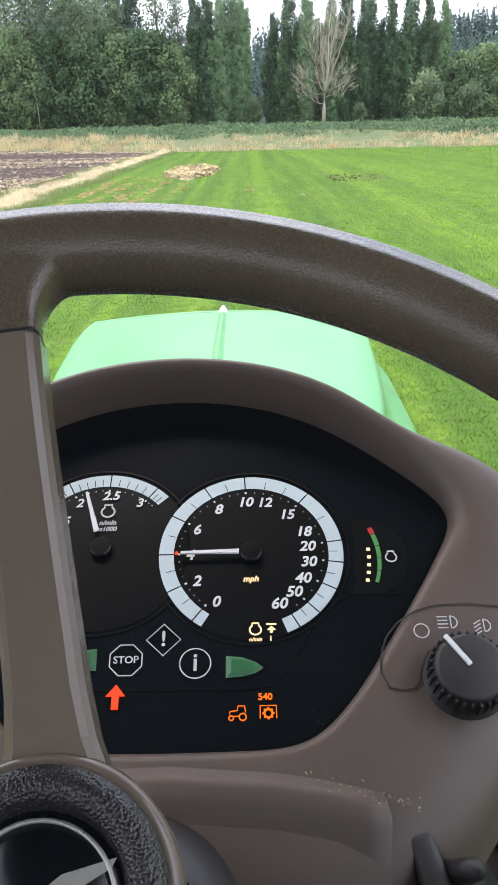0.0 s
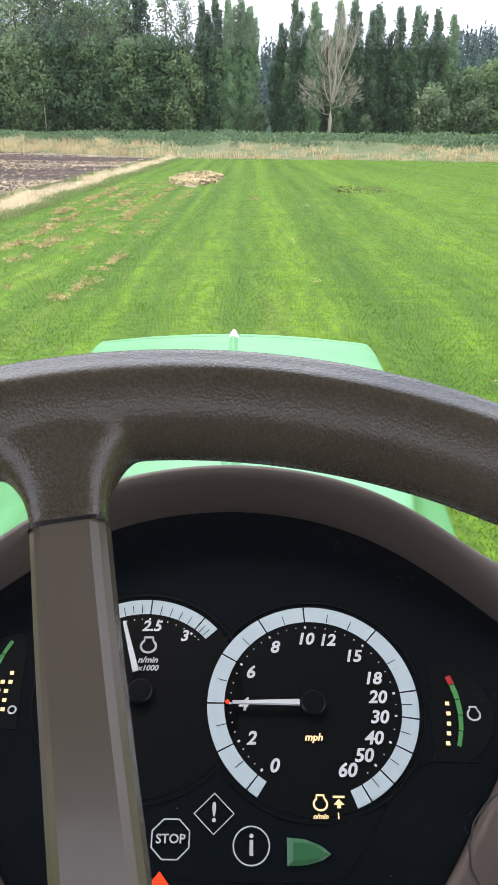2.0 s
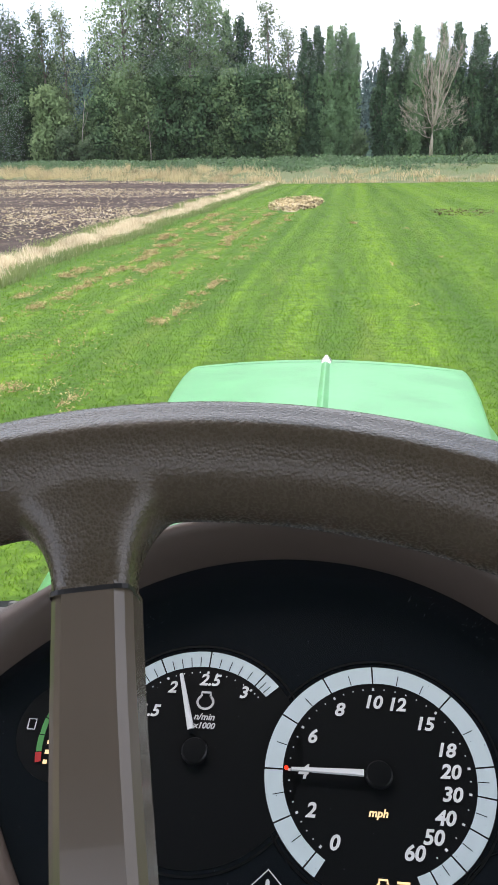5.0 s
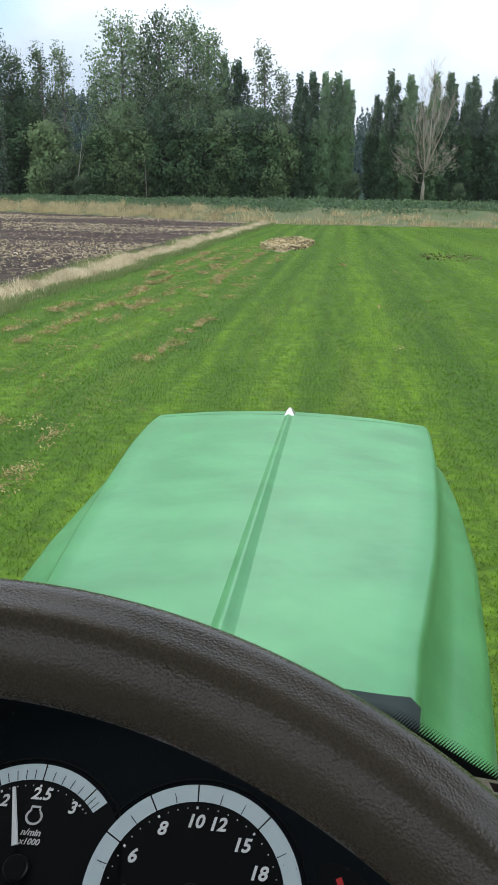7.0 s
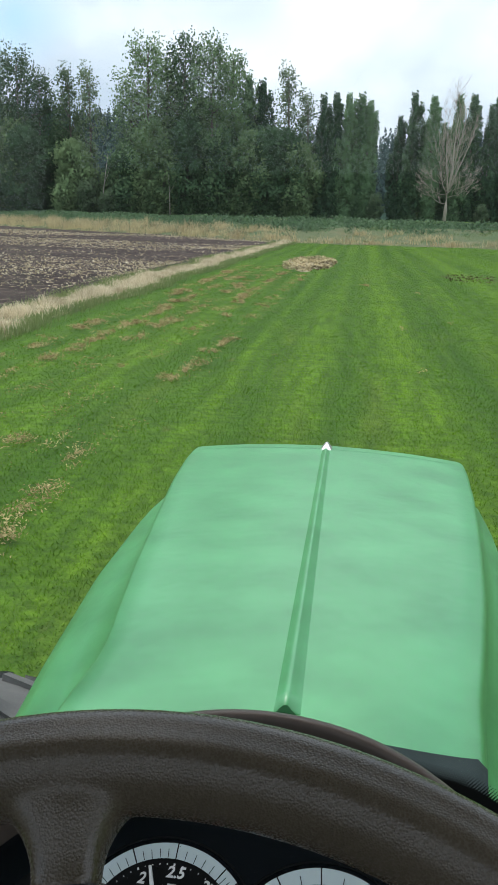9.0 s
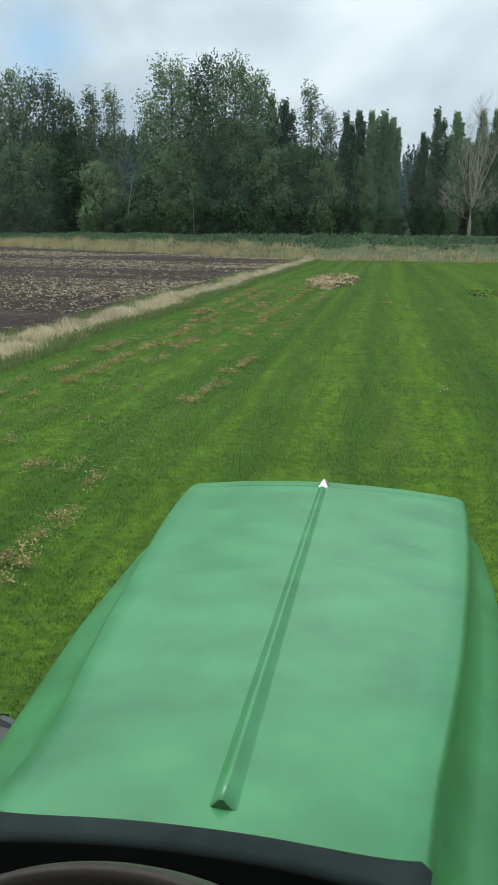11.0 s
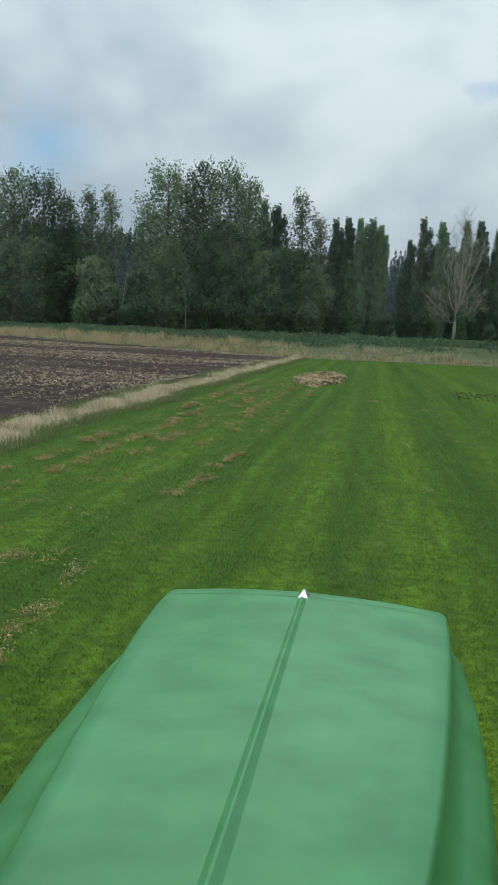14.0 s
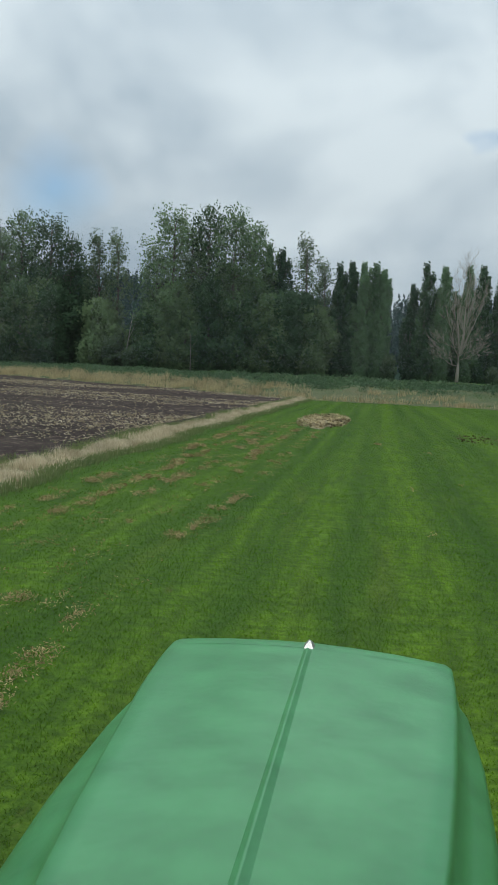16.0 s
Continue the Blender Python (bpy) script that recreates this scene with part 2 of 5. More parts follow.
def ground_material(name, gap_dark=0.0):
    """Mown field: lanes along the way of driving, yellower streaks and fine grain; the last value dulls the sheet,
    whose colour holds the dark gaps between blades.
    """
    m = bpy.data.materials.new(name)
    m.use_nodes = True
    nodes, links = m.node_tree.nodes, m.node_tree.links
    p = nodes["Principled BSDF"]
    p.inputs["Roughness"].default_value = 0.8
    p.inputs["Specular IOR Level"].default_value = 0.08
    tc = nodes.new("ShaderNodeTexCoord")

    def grain(scale, stretch, detail=4, shift=(0, 0, 0)):
        mp = nodes.new("ShaderNodeMapping")
        mp.inputs["Scale"].default_value = stretch
        mp.inputs["Location"].default_value = shift
        links.new(tc.outputs["Object"], mp.inputs[0])
        n = nodes.new("ShaderNodeTexNoise")
        n.inputs["Scale"].default_value, n.inputs["Detail"].default_value = scale, detail
        links.new(mp.outputs[0], n.inputs["Vector"])
        return n.outputs[0]

    def blend(fac, a, b, kind="MIX"):
        mx = nodes.new("ShaderNodeMix")
        mx.data_type = "RGBA"
        mx.blend_type = kind
        for socket, v in ((mx.inputs[0], fac), (mx.inputs[6], a), (mx.inputs[7], b)):
            if isinstance(v, (tuple, float, int)):
                socket.default_value = (*v, 1) if isinstance(v, tuple) else v
            else:
                links.new(v, socket)
        return mx.outputs[2]

    def span(v, lo, hi):
        mr = nodes.new("ShaderNodeMapRange")
        mr.inputs["From Min"].default_value, mr.inputs["From Max"].default_value = lo, hi
        links.new(v, mr.inputs["Value"])
        return mr.outputs[0]

    sep = nodes.new("ShaderNodeSeparateXYZ")
    links.new(tc.outputs["Object"], sep.inputs[0])
    wob = nodes.new("ShaderNodeMath")
    wob.operation = "MULTIPLY_ADD"
    wob.inputs[1].default_value = 0.3
    links.new(grain(0.5, (1, 0.25, 1), 5, (4, 1, 0)), wob.inputs[0])
    links.new(sep.outputs[0], wob.inputs[2])
    lane_x = span(wob.outputs[0], -6.0, 9.0)
    lane = nodes.new("ShaderNodeValToRGB")
    lane.color_ramp.interpolation = "EASE"
    stops = ((-6.0, 0.15), (-5.3, 0.42), (-4.85, 0.18), (-4.3, 0.5), (-3.8, 0.18), (-3.1, 0.55), (-2.6, 0.12), (-2.1, 0.32), (-1.7, 0.18), (-1.5, 0.6),
             (-1.35, 0.25), (-1.05, 0.05), (-0.65, 0.42), (-0.3, 0.5), (0.05, 0.22), (0.42, 0.3), (0.7, 0.75), (1.05, 0.8), (1.4, 0.3), (1.95, 0.1), (2.5, 0.38),
             (3.3, 0.25), (4.1, 0.45), (4.6, 1.0), (5.0, 0.35), (6.5, 0.55), (9.0, 0.4))
    ramp_stops = lane.color_ramp.elements
    ramp_stops[0].position, ramp_stops[1].position = 0.0, 1.0
    for sx, v in stops:
        e = ramp_stops.new((sx + 6.0) / 15.0) if 0 < (sx + 6.0) / 15.0 < 1 else ramp_stops[0 if sx < 0 else -1]
        e.color = (v, v, v, 1)
    links.new(lane_x, lane.inputs[0])
    cross = span(grain(1.5, (0.45, 1.5, 1), 6, (2, 9, 0)), 0.38, 0.60)
    broken = nodes.new("ShaderNodeMath")
    broken.operation = "MULTIPLY_ADD"
    broken.inputs[1].default_value, broken.inputs[2].default_value = 0.55, 0.45
    links.new(cross, broken.inputs[0])
    lanes = nodes.new("ShaderNodeMath")
    lanes.operation = "MULTIPLY"
    links.new(lane.outputs[0], lanes.inputs[0])
    links.new(broken.outputs[0], lanes.inputs[1])
    lanes2 = nodes.new("ShaderNodeMath")
    lanes2.operation = "MULTIPLY_ADD"
    lanes2.inputs[1].default_value = 0.30
    links.new(span(grain(1.3, (1, 0.03, 1), 4), 0.36, 0.64), lanes2.inputs[0])
    links.new(lanes.outputs[0], lanes2.inputs[2])
    c = blend(span(lanes2.outputs[0], 0.05, 0.70), (0.029, 0.106, 0.004), (0.165, 0.312, 0.014))
    streak = span(grain(1.6, (1, 0.10, 1), 5, (7, 3, 0)), 0.57, 0.74)
    c = blend(streak, c, (0.165, 0.255, 0.028))
    # dark gaps between tufts are put into the colour, stronger on the sheet
    dark_share = 1.0 if gap_dark else 0.5
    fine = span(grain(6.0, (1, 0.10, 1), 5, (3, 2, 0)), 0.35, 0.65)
    c = blend(fine, blend(0.55 * dark_share, c, (0.016, 0.058, 0.003)), c)
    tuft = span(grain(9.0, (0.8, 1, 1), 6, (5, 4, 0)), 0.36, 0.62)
    c = blend(tuft, blend(0.68 * dark_share, c, (0.014, 0.050, 0.003)), c)
    dry = span(grain(2.6, (1, 0.5, 1), 7, (1, 5, 0)), 0.68, 0.78)
    c = blend(dry, c, (0.16, 0.145, 0.05))
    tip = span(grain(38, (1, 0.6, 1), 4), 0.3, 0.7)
    c = blend(tip, blend(0.45 * dark_share, c, (0.014, 0.048, 0.003)), blend(0.14, c, (0.18, 0.27, 0.04)))
    if gap_dark:
        c = blend(gap_dark, c, (0.020, 0.036, 0.006))
    else:                                      # blades: brighter than the sheet below, and light comes through them
        c = blend(0.10, c, (0.200, 0.380, 0.018))
        thin = nodes.new("ShaderNodeBsdfTranslucent")
        links.new(c, thin.inputs["Color"])
        both = nodes.new("ShaderNodeMixShader")
        both.inputs[0].default_value = 0.35
        links.new(p.outputs[0], both.inputs[1])
        links.new(thin.outputs[0], both.inputs[2])
        links.new(both.outputs[0], nodes["Material Output"].inputs["Surface"])
    links.new(c, p.inputs["Base Color"])
    bp = nodes.new("ShaderNodeBump")
    bp.inputs["Strength"].default_value, bp.inputs["Distance"].default_value = 0.6, 0.02
    links.new(grain(45, (1, 1, 1), 4), bp.inputs["Height"])
    links.new(bp.outputs[0], p.inputs["Normal"])
    return m


def soil_material():
    m = bpy.data.materials.new("ploughed_soil")
    m.use_nodes = True
    nodes, links = m.node_tree.nodes, m.node_tree.links
    p = nodes["Principled BSDF"]
    p.inputs["Roughness"].default_value = 0.9
    p.inputs["Specular IOR Level"].default_value = 0.08
    tc = nodes.new("ShaderNodeTexCoord")
    outs = []
    for scale, stretch in ((0.5, (0.5, 1, 1)), (3.4, (0.8, 1, 1)), (14, (1, 1, 1))):
        mp = nodes.new("ShaderNodeMapping")
        mp.inputs["Scale"].default_value = stretch
        links.new(tc.outputs["Object"], mp.inputs[0])
        n = nodes.new("ShaderNodeTexNoise")
        n.inputs["Scale"].default_value, n.inputs["Detail"].default_value = scale, 6
        links.new(mp.outputs[0], n.inputs["Vector"])
        outs.append(n.outputs[0])
    r1 = ramp(nodes, (0.026, 0.018, 0.015), (0.058, 0.041, 0.035), 0.35, 0.65)
    links.new(outs[0], r1.inputs[0])
    r2 = ramp(nodes, (0, 0, 0), (1, 1, 1), 0.57, 0.74)
    links.new(outs[1], r2.inputs[0])
    mx = nodes.new("ShaderNodeMix")
    mx.data_type = "RGBA"
    links.new(r2.outputs[0], mx.inputs[0])
    links.new(r1.outputs[0], mx.inputs[6])
    mx.inputs[7].default_value = (0.24, 0.185, 0.15, 1)
    links.new(mx.outputs[2], p.inputs["Base Color"])
    bp = nodes.new("ShaderNodeBump")
    bp.inputs["Strength"].default_value, bp.inputs["Distance"].default_value = 0.9, 0.08
    links.new(outs[2], bp.inputs["Height"])
    links.new(bp.outputs[0], p.inputs["Normal"])
    return m


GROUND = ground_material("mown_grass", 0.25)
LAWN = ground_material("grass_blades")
SOIL = soil_material()
EARTH = surface("bare_dry_earth", (0.17, 0.135, 0.075), (0.38, 0.32, 0.20), 0.9, 1.8, 30.0, 0.6, 0.03, detail=8)
STRIP = surface("dry_grass_litter", (0.13, 0.11, 0.048), (0.34, 0.28, 0.15), 0.9, 1.6, 30.0, 0.6, 0.03, stretch=(1, 0.6, 1))
BANK = surface("rough_bank_grass", (0.030, 0.072, 0.012), (0.105, 0.098, 0.036), 0.9, 0.32, 8.0, 0.8, 0.15, detail=9)
FOREST_FLOOR = surface("wooded_ground", (0.022, 0.040, 0.030), (0.04, 0.066, 0.050), 0.95, 0.1, 4.0, 0.5, 0.1, spec=0.0)


# ---- building helpers ----
def mesh_from(name, verts, faces, material, smooth_shade=False):
    me = bpy.data.meshes.new(name)
    me.from_pydata([tuple(v) for v in verts], [], [tuple(f) for f in faces])
    me.materials.append(material)
    if smooth_shade:
        me.polygons.foreach_set("use_smooth", [True] * len(me.polygons))
    me.update()
    return me


def part(name, data, material, parent, label="", at=None, smooth_shade=False):
    """One mesh object under a thing or a part; data is a bmesh or a mesh."""
    if isinstance(data, bmesh.types.BMesh):
        me = bpy.data.meshes.new(name)
        bmesh.ops.recalc_face_normals(data, faces=data.faces)
        if smooth_shade:
            for f in data.faces:
                f.smooth = True
        data.to_mesh(me)
        data.free()
        me.materials.append(material)
    else:
        me = data
    ob = new(name, me)
    ob.parent = parent
    if at is not None:
        ob.matrix_basis = at
    if label:
        tagged(ob, label)
    return ob


def quad_cloud(name, centres, sizes, material, rng, flat=0.0, aspect=1.0):
    """Many small leaf-like quads at random turns: one mesh."""
    n = len(centres)
    a = rng.normal(size=(n, 3))
    a[:, 2] *= 1 - flat
    a /= np.linalg.norm(a, axis=1)[:, None] + 1e-9
    b = rng.normal(size=(n, 3))
    b[:, 2] *= 1 - flat
    b -= a * (a * b).sum(1)[:, None]
    b /= np.linalg.norm(b, axis=1)[:, None] + 1e-9
    a *= (sizes * aspect)[:, None] * 0.5
    b *= sizes[:, None] * 0.5
    v = np.stack([centres - a, centres - b * 0.7, centres + a, centres + b * 0.7], 1).reshape(-1, 3)
    me = bpy.data.meshes.new(name)
    me.vertices.add(4 * n)
    me.vertices.foreach_set("co", v.astype(np.float32).ravel())
    me.loops.add(4 * n)
    me.loops.foreach_set("vertex_index", np.arange(4 * n, dtype=np.int32))
    me.polygons.add(n)
    me.polygons.foreach_set("loop_start", np.arange(0, 4 * n, 4, dtype=np.int32))
    me.materials.append(material)
    me.update(calc_edges=True)
    return me


def leaf_cloud(name, centres, sizes, normals, material, rng):
    """Leaves as small quads that face the field, shaded as the rounded clumps that they belong to."""
    n = len(centres)
    w = rng.normal(size=(n, 3))
    w[:, 1] = -np.abs(w[:, 1]) - 0.7
    w /= np.linalg.norm(w, axis=1)[:, None]
    a = np.cross(w, rng.normal(size=(n, 3)))
    a /= np.linalg.norm(a, axis=1)[:, None] + 1e-9
    b = np.cross(w, a)
    a *= sizes[:, None] * 0.62
    b *= sizes[:, None] * 0.36
    v = np.stack([centres - a, centres - b, centres + a, centres + b], 1).reshape(-1, 3)
    me = bpy.data.meshes.new(name)
    me.vertices.add(4 * n)
    me.vertices.foreach_set("co", v.astype(np.float32).ravel())
    me.loops.add(4 * n)
    me.loops.foreach_set("vertex_index", np.arange(4 * n, dtype=np.int32))
    me.polygons.add(n)
    me.polygons.foreach_set("loop_start", np.arange(0, 4 * n, 4, dtype=np.int32))
    me.polygons.foreach_set("use_smooth", [True] * n)
    me.materials.append(material)
    me.update(calc_edges=True)
    nn = normals / (np.linalg.norm(normals, axis=1)[:, None] + 1e-9)
    me.normals_split_custom_set_from_vertices(np.repeat(nn, 4, 0).tolist())
    return me


def blade_cloud(name, roots, heights, widths, lean, material, rng):
    """Many upright tapering blades: one mesh of triangles, each with a bend."""
    n = len(roots)
    th = rng.uniform(0, 2 * np.pi, n)
    side = np.stack([np.cos(th), np.sin(th), np.zeros(n)], 1) * (widths * 0.5)[:, None]
    ph = rng.uniform(0, 2 * np.pi, n)
    off = np.stack([np.cos(ph), np.sin(ph), np.zeros(n)], 1) * (heights * lean * rng.uniform(0.2, 1, n))[:, None]
    up = np.stack([np.zeros(n), np.zeros(n), heights], 1)
    v = np.stack([roots - side, roots + side, roots + side * 0.7 + up * 0.6 + off * 0.4, roots - side * 0.7 + up * 0.6 + off * 0.4,
                  roots + up * 0.96 + off], 1).reshape(-1, 3)
    me = bpy.data.meshes.new(name)
    me.vertices.add(5 * n)
    me.vertices.foreach_set("co", v.astype(np.float32).ravel())
    base = np.arange(n, dtype=np.int32)[:, None] * 5
    loops = np.concatenate([base + np.array([[0, 1, 2, 3]]), base + np.array([[3, 2, 4]])], 1).astype(np.int32).ravel()
    me.loops.add(7 * n)
    me.loops.foreach_set("vertex_index", loops)
    me.polygons.add(2 * n)
    starts = (np.arange(n, dtype=np.int32)[:, None] * 7 + np.array([[0, 4]])).astype(np.int32).ravel()
    me.polygons.foreach_set("loop_start", starts)
    me.materials.append(material)
    me.update(calc_edges=True)
    return me


def tube(bm, points, radii, sides=8):
    """A tapering limb along points, added to a bmesh."""
    rings = []
    for i, p in enumerate(points):
        d = Vector(points[min(i + 1, len(points) - 1)]) - Vector(points[max(i - 1, 0)])
        q = d.to_track_quat("Z", "Y")
        rings.append([bm.verts.new(Vector(p) + q @ Vector((radii[i] * math.cos(k * 2 * math.pi / sides), radii[i] * math.sin(k * 2 * math.pi / sides), 0)))
                      for k in range(sides)])
    for r0, r1 in zip(rings, rings[1:]):
        for k in range(sides):
            bm.faces.new((r0[k], r0[(k + 1) % sides], r1[(k + 1) % sides], r1[k]))
    bm.faces.new(list(reversed(rings[0])))
    bm.faces.new(rings[-1])


# ---- ground ----
def edge_line(x):
    """How far ahead the field ends, at x."""
    return 82.0 + 0.85 * max(0.0, -6.5 - x) - 0.05 * max(0.0, x) + 0.7 * math.sin(x * 0.21)


def height(x, y):
    d = y - edge_line(x)
    z = 1.25 * smooth(1, 13, d) + 1.1 * smooth(18, 70, d)
    z += (0.22 * smooth(4, 12, d)) * math.sin(x * 0.33 + y * 0.11) * math.sin(x * 0.13 - 0.7)
    return z


def sheet(name, xs, ys, zoff, material, keep=None):
    idx, verts, faces = {}, [], []
    for i, x in enumerate(xs):
        for j, y in enumerate(ys):
            idx[i, j] = len(verts)
            verts.append((x, y, height(x, y) + zoff))
    for i in range(len(xs) - 1):
        for j in range(len(ys) - 1):
            if keep is None or keep((xs[i] + xs[i + 1]) / 2, (ys[j] + ys[j + 1]) / 2):
                faces.append((idx[i, j], idx[i + 1, j], idx[i + 1, j + 1], idx[i, j + 1]))
    return mesh_from(name, verts, faces, material, True)


xs = [-3000, -1200, -500, -250, *[float(v) for v in np.arange(-160, 100.1, 4)], 150, 300, 700, 1500, 3000]
ys = [-2000, -600, -150, -40, -10, *[float(v) for v in np.arange(0, 200.1, 3)], 260, 400, 900, 2500, 4500]
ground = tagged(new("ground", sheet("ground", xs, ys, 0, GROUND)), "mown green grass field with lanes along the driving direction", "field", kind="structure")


def strip_sheet(name, x_of, ys2, cols, zoff, material, rough=0.0):
    """A sheet between two wandering edges: x_of(y) gives both."""
    verts, faces = [], []
    rng = random.Random(5)
    for y in ys2:
        x0, x1 = x_of(y)
        for k in range(cols + 1):
            x = x0 + (x1 - x0) * k / cols
            z = height(x, y) + zoff + (rng.uniform(0, rough) if 0 < k < cols else -0.01)
            verts.append((x, y, z))
    for j in range(len(ys2) - 1):
        for k in range(cols):
            a = j * (cols + 1) + k
            faces.append((a, a + 1, a + cols + 2, a + cols + 1))
    return mesh_from(name, verts, faces, material, True)


def strip_left(y):
    return -8.1 + 0.22 * math.sin(y * 0.37) + 0.1 * math.sin(y * 1.3)


def strip_right(y):
    return -6.25 + 0.14 * math.sin(y * 0.51 + 1) + 0.08 * math.sin(y * 1.7)


def soil_rows():
    verts, faces = [], []
    rng = random.Random(9)
    yy = [float(v) for v in np.arange(-20, 84, 0.8)]
    cols = 70
    for j, y in enumerate(yy):
        for k in range(cols + 1):
            u = (k / cols) ** 1.7
            x = strip_left(y) + 0.1 - u * 150
            top = edge_line(x) - 0.6
            yv = -20 + (top + 20) * (j / (len(yy) - 1))
            verts.append((x, yv, height(x, yv) + 0.03 + rng.uniform(0, 0.07)))
    for j in range(len(yy) - 1):
        for k in range(cols):
            a = j * (cols + 1) + k
            faces.append((a, a + 1, a + cols + 2, a + cols + 1))
    return mesh_from("ploughed_field", verts, faces, SOIL, True)


tagged(new("ploughed_field", soil_rows()), "dark brown ploughed soil with pale crop residue", "field", kind="structure")
tagged(new("field_margin", strip_sheet("field_margin", lambda y: (strip_left(y), strip_right(y)), [float(v) for v in np.arange(-10, 83, 0.6)], 8, 0.02, STRIP, 0.06)),
       "strip of pale dry grass litter beside ploughed soil", "verge", kind="structure")


def bank_sheet():
    verts, faces = [], []
    rng = random.Random(3)
    xx = [float(v) for v in np.arange(-150, 90, 1.5)]
    dd = [-1.0, 0.3, 1.2, 2.5, 4, 6, 8, 10.5, 13, 17, 22, 28, 36, 50, 64]
    for x in xx:
        for d in dd:
            y = edge_line(x) + d + (0.5 * math.sin(x * 0.9) if d < 2 else 0)
            verts.append((x, y, height(x, y) + 0.05 + (rng.uniform(0, 0.25) if 1 < d < 50 else -0.04)))
    n = len(dd)
    for i in range(len(xx) - 1):
        for j in range(n - 1):
            a = i * n + j
            faces.append((a, a + n, a + n + 1, a + 1))
    return mesh_from("grass_bank", verts, faces, BANK, True)


tagged(new("grass_bank", bank_sheet()), "low bank of rough tan and green grass at the field's end", "bank", kind="structure")

# ---- the tractor ----
tractor = tagged(new("tractor"), "pale green farm tractor with brown cab interior, on mown grass", "tractor")
tractor.location = (0, 1.5, 0)
T0 = Matrix.Translation((0, -1.5, 0))          # parts are given in world metres


def lerp_table(table, v):
    for (a, fa), (b, fb) in zip(table, table[1:]):
        if v <= b:
            u = max(0.0, (v - a) / (b - a))
            return fa + (fb - fa) * u
    return table[-1][1]


CREASE = [(1.0, 0.190), (1.2, 0.213), (1.35, 0.238), (1.55, 0.268), (1.85, 0.303), (2.2, 0.338), (2.5, 0.362), (2.75, 0.375)]
FLANK = [(1.0, 0.272), (1.2, 0.300), (1.45, 0.335), (1.87, 0.385), (2.3, 0.415), (2.6, 0.42), (2.75, 0.395)]


def hood_top(y):
    return 1.745 - 0.100 * (y - 1.066) - 0.006 * (y - 1.066) ** 2


def hood_mesh():
    bm = bmesh.new()
    rows = []
    yy = [1.01 + 1.66 * k / 40 for k in range(41)]
    nose = [(2.70, -0.002), (2.735, -0.010), (2.765, -0.030), (2.785, -0.07), (2.80, -0.14), (2.81, -0.30), (2.80, -0.62)]
    for y, drop in [(y, 0.0) for y in yy] + nose:
        ys_ = min(y, 2.66)
        c, f = lerp_table(CREASE, ys_), lerp_table(FLANK, ys_)
        taper = 1 - 0.10 * smooth(2.66, 2.80, y)
        c, f = c * taper, f * taper
        z0 = hood_top(y) + drop
        low = 0.62
        prof = [(0, 0), (0.30, -0.003), (0.62, -0.010), (0.86, -0.019), (0.975, -0.024)]
        pts = [(u * c, z0 + dz) for u, dz in prof]
        side = 1 - smooth(2.45, 2.64, y)             # the step between top panel and flank fades at the nose
        pts += [(c, z0 - 0.030), (c + 0.004, z0 - 0.044), (c + 0.009, z0 - 0.070 - 0.015 * side)]
        pts += [(c + (f - c) * 0.45, z0 - 0.118), (c + (f - c) * 0.8, z0 - 0.135), (f, z0 - 0.165), (f + 0.012, z0 - 0.24)]
        pts += [(f + 0.004, min(z0 - 0.3, 1.2)), (f - 0.02, min(z0 - 0.35, 0.95)), (f - 0.03, min(z0 - 0.4, low))]
        rows.append([(x, y, z) for x, z in pts])
    for sgn in (1, -1):
        lean = [0.022 * (1 - smooth(1.45, 2.68, r[0][1])) * smooth(1.05, 1.3, r[0][1]) / r[5][0] if sgn < 0 else 0.0 for r in rows]
        vs = [[bm.verts.new((sgn * x * (1 - (q if k < 8 else 0)) - (0.026 * smooth(7.5, 11, k) * (1 - smooth(2.3, 2.66, y)) if sgn < 0 else 0), y, z)) for k, (x, y, z) in enumerate(r)] for q, r in zip(lean, rows)]
        for a, b in zip(vs, vs[1:]):
            for k in range(len(a) - 1):
                bm.faces.new((a[k], a[k + 1], b[k + 1], b[k]))
        for a in (vs[-1],):
            bm.faces.new(a)
    bmesh.ops.remove_doubles(bm, verts=bm.verts, dist=0.0005)
    return bm


hood = part("hood", hood_mesh(), HOOD_GREEN, tractor, "glossy pale green engine hood", T0, True)


def ridge_mesh():
    bm = bmesh.new()
    rows = []
    n = 44
    for k in range(n + 1):
        y = 1.087 + (2.588 - 1.087) * k / n
        w = 0.0082
        h = 0.0068
        z = hood_top(y)
        rows.append([bm.verts.new((x + 0.021 * (1 - k / n), y, z + dz)) for x, dz in ((-w - 0.007, -0.0035), (-w * 0.75, h * 0.45), (-w * 0.3, h * 0.92), (0, h), (w * 0.25, h * 0.90), (w * 0.6, h * 0.35), (w + 0.009, -0.0035))])
    for a, b in zip(rows, rows[1:]):
        for i in range(6):
            bm.faces.new((a[i], a[i + 1], b[i + 1], b[i]))
    bm.faces.new(list(reversed(rows[0])))
    return bm


# darker green for the seam line, and for shade coloured onto the rib's end
SEAM = surface("seam_and_shade_green", (0.022, 0.15, 0.05), (0.032, 0.19, 0.065), 0.7, 20, 100, 0.05, 0.001)


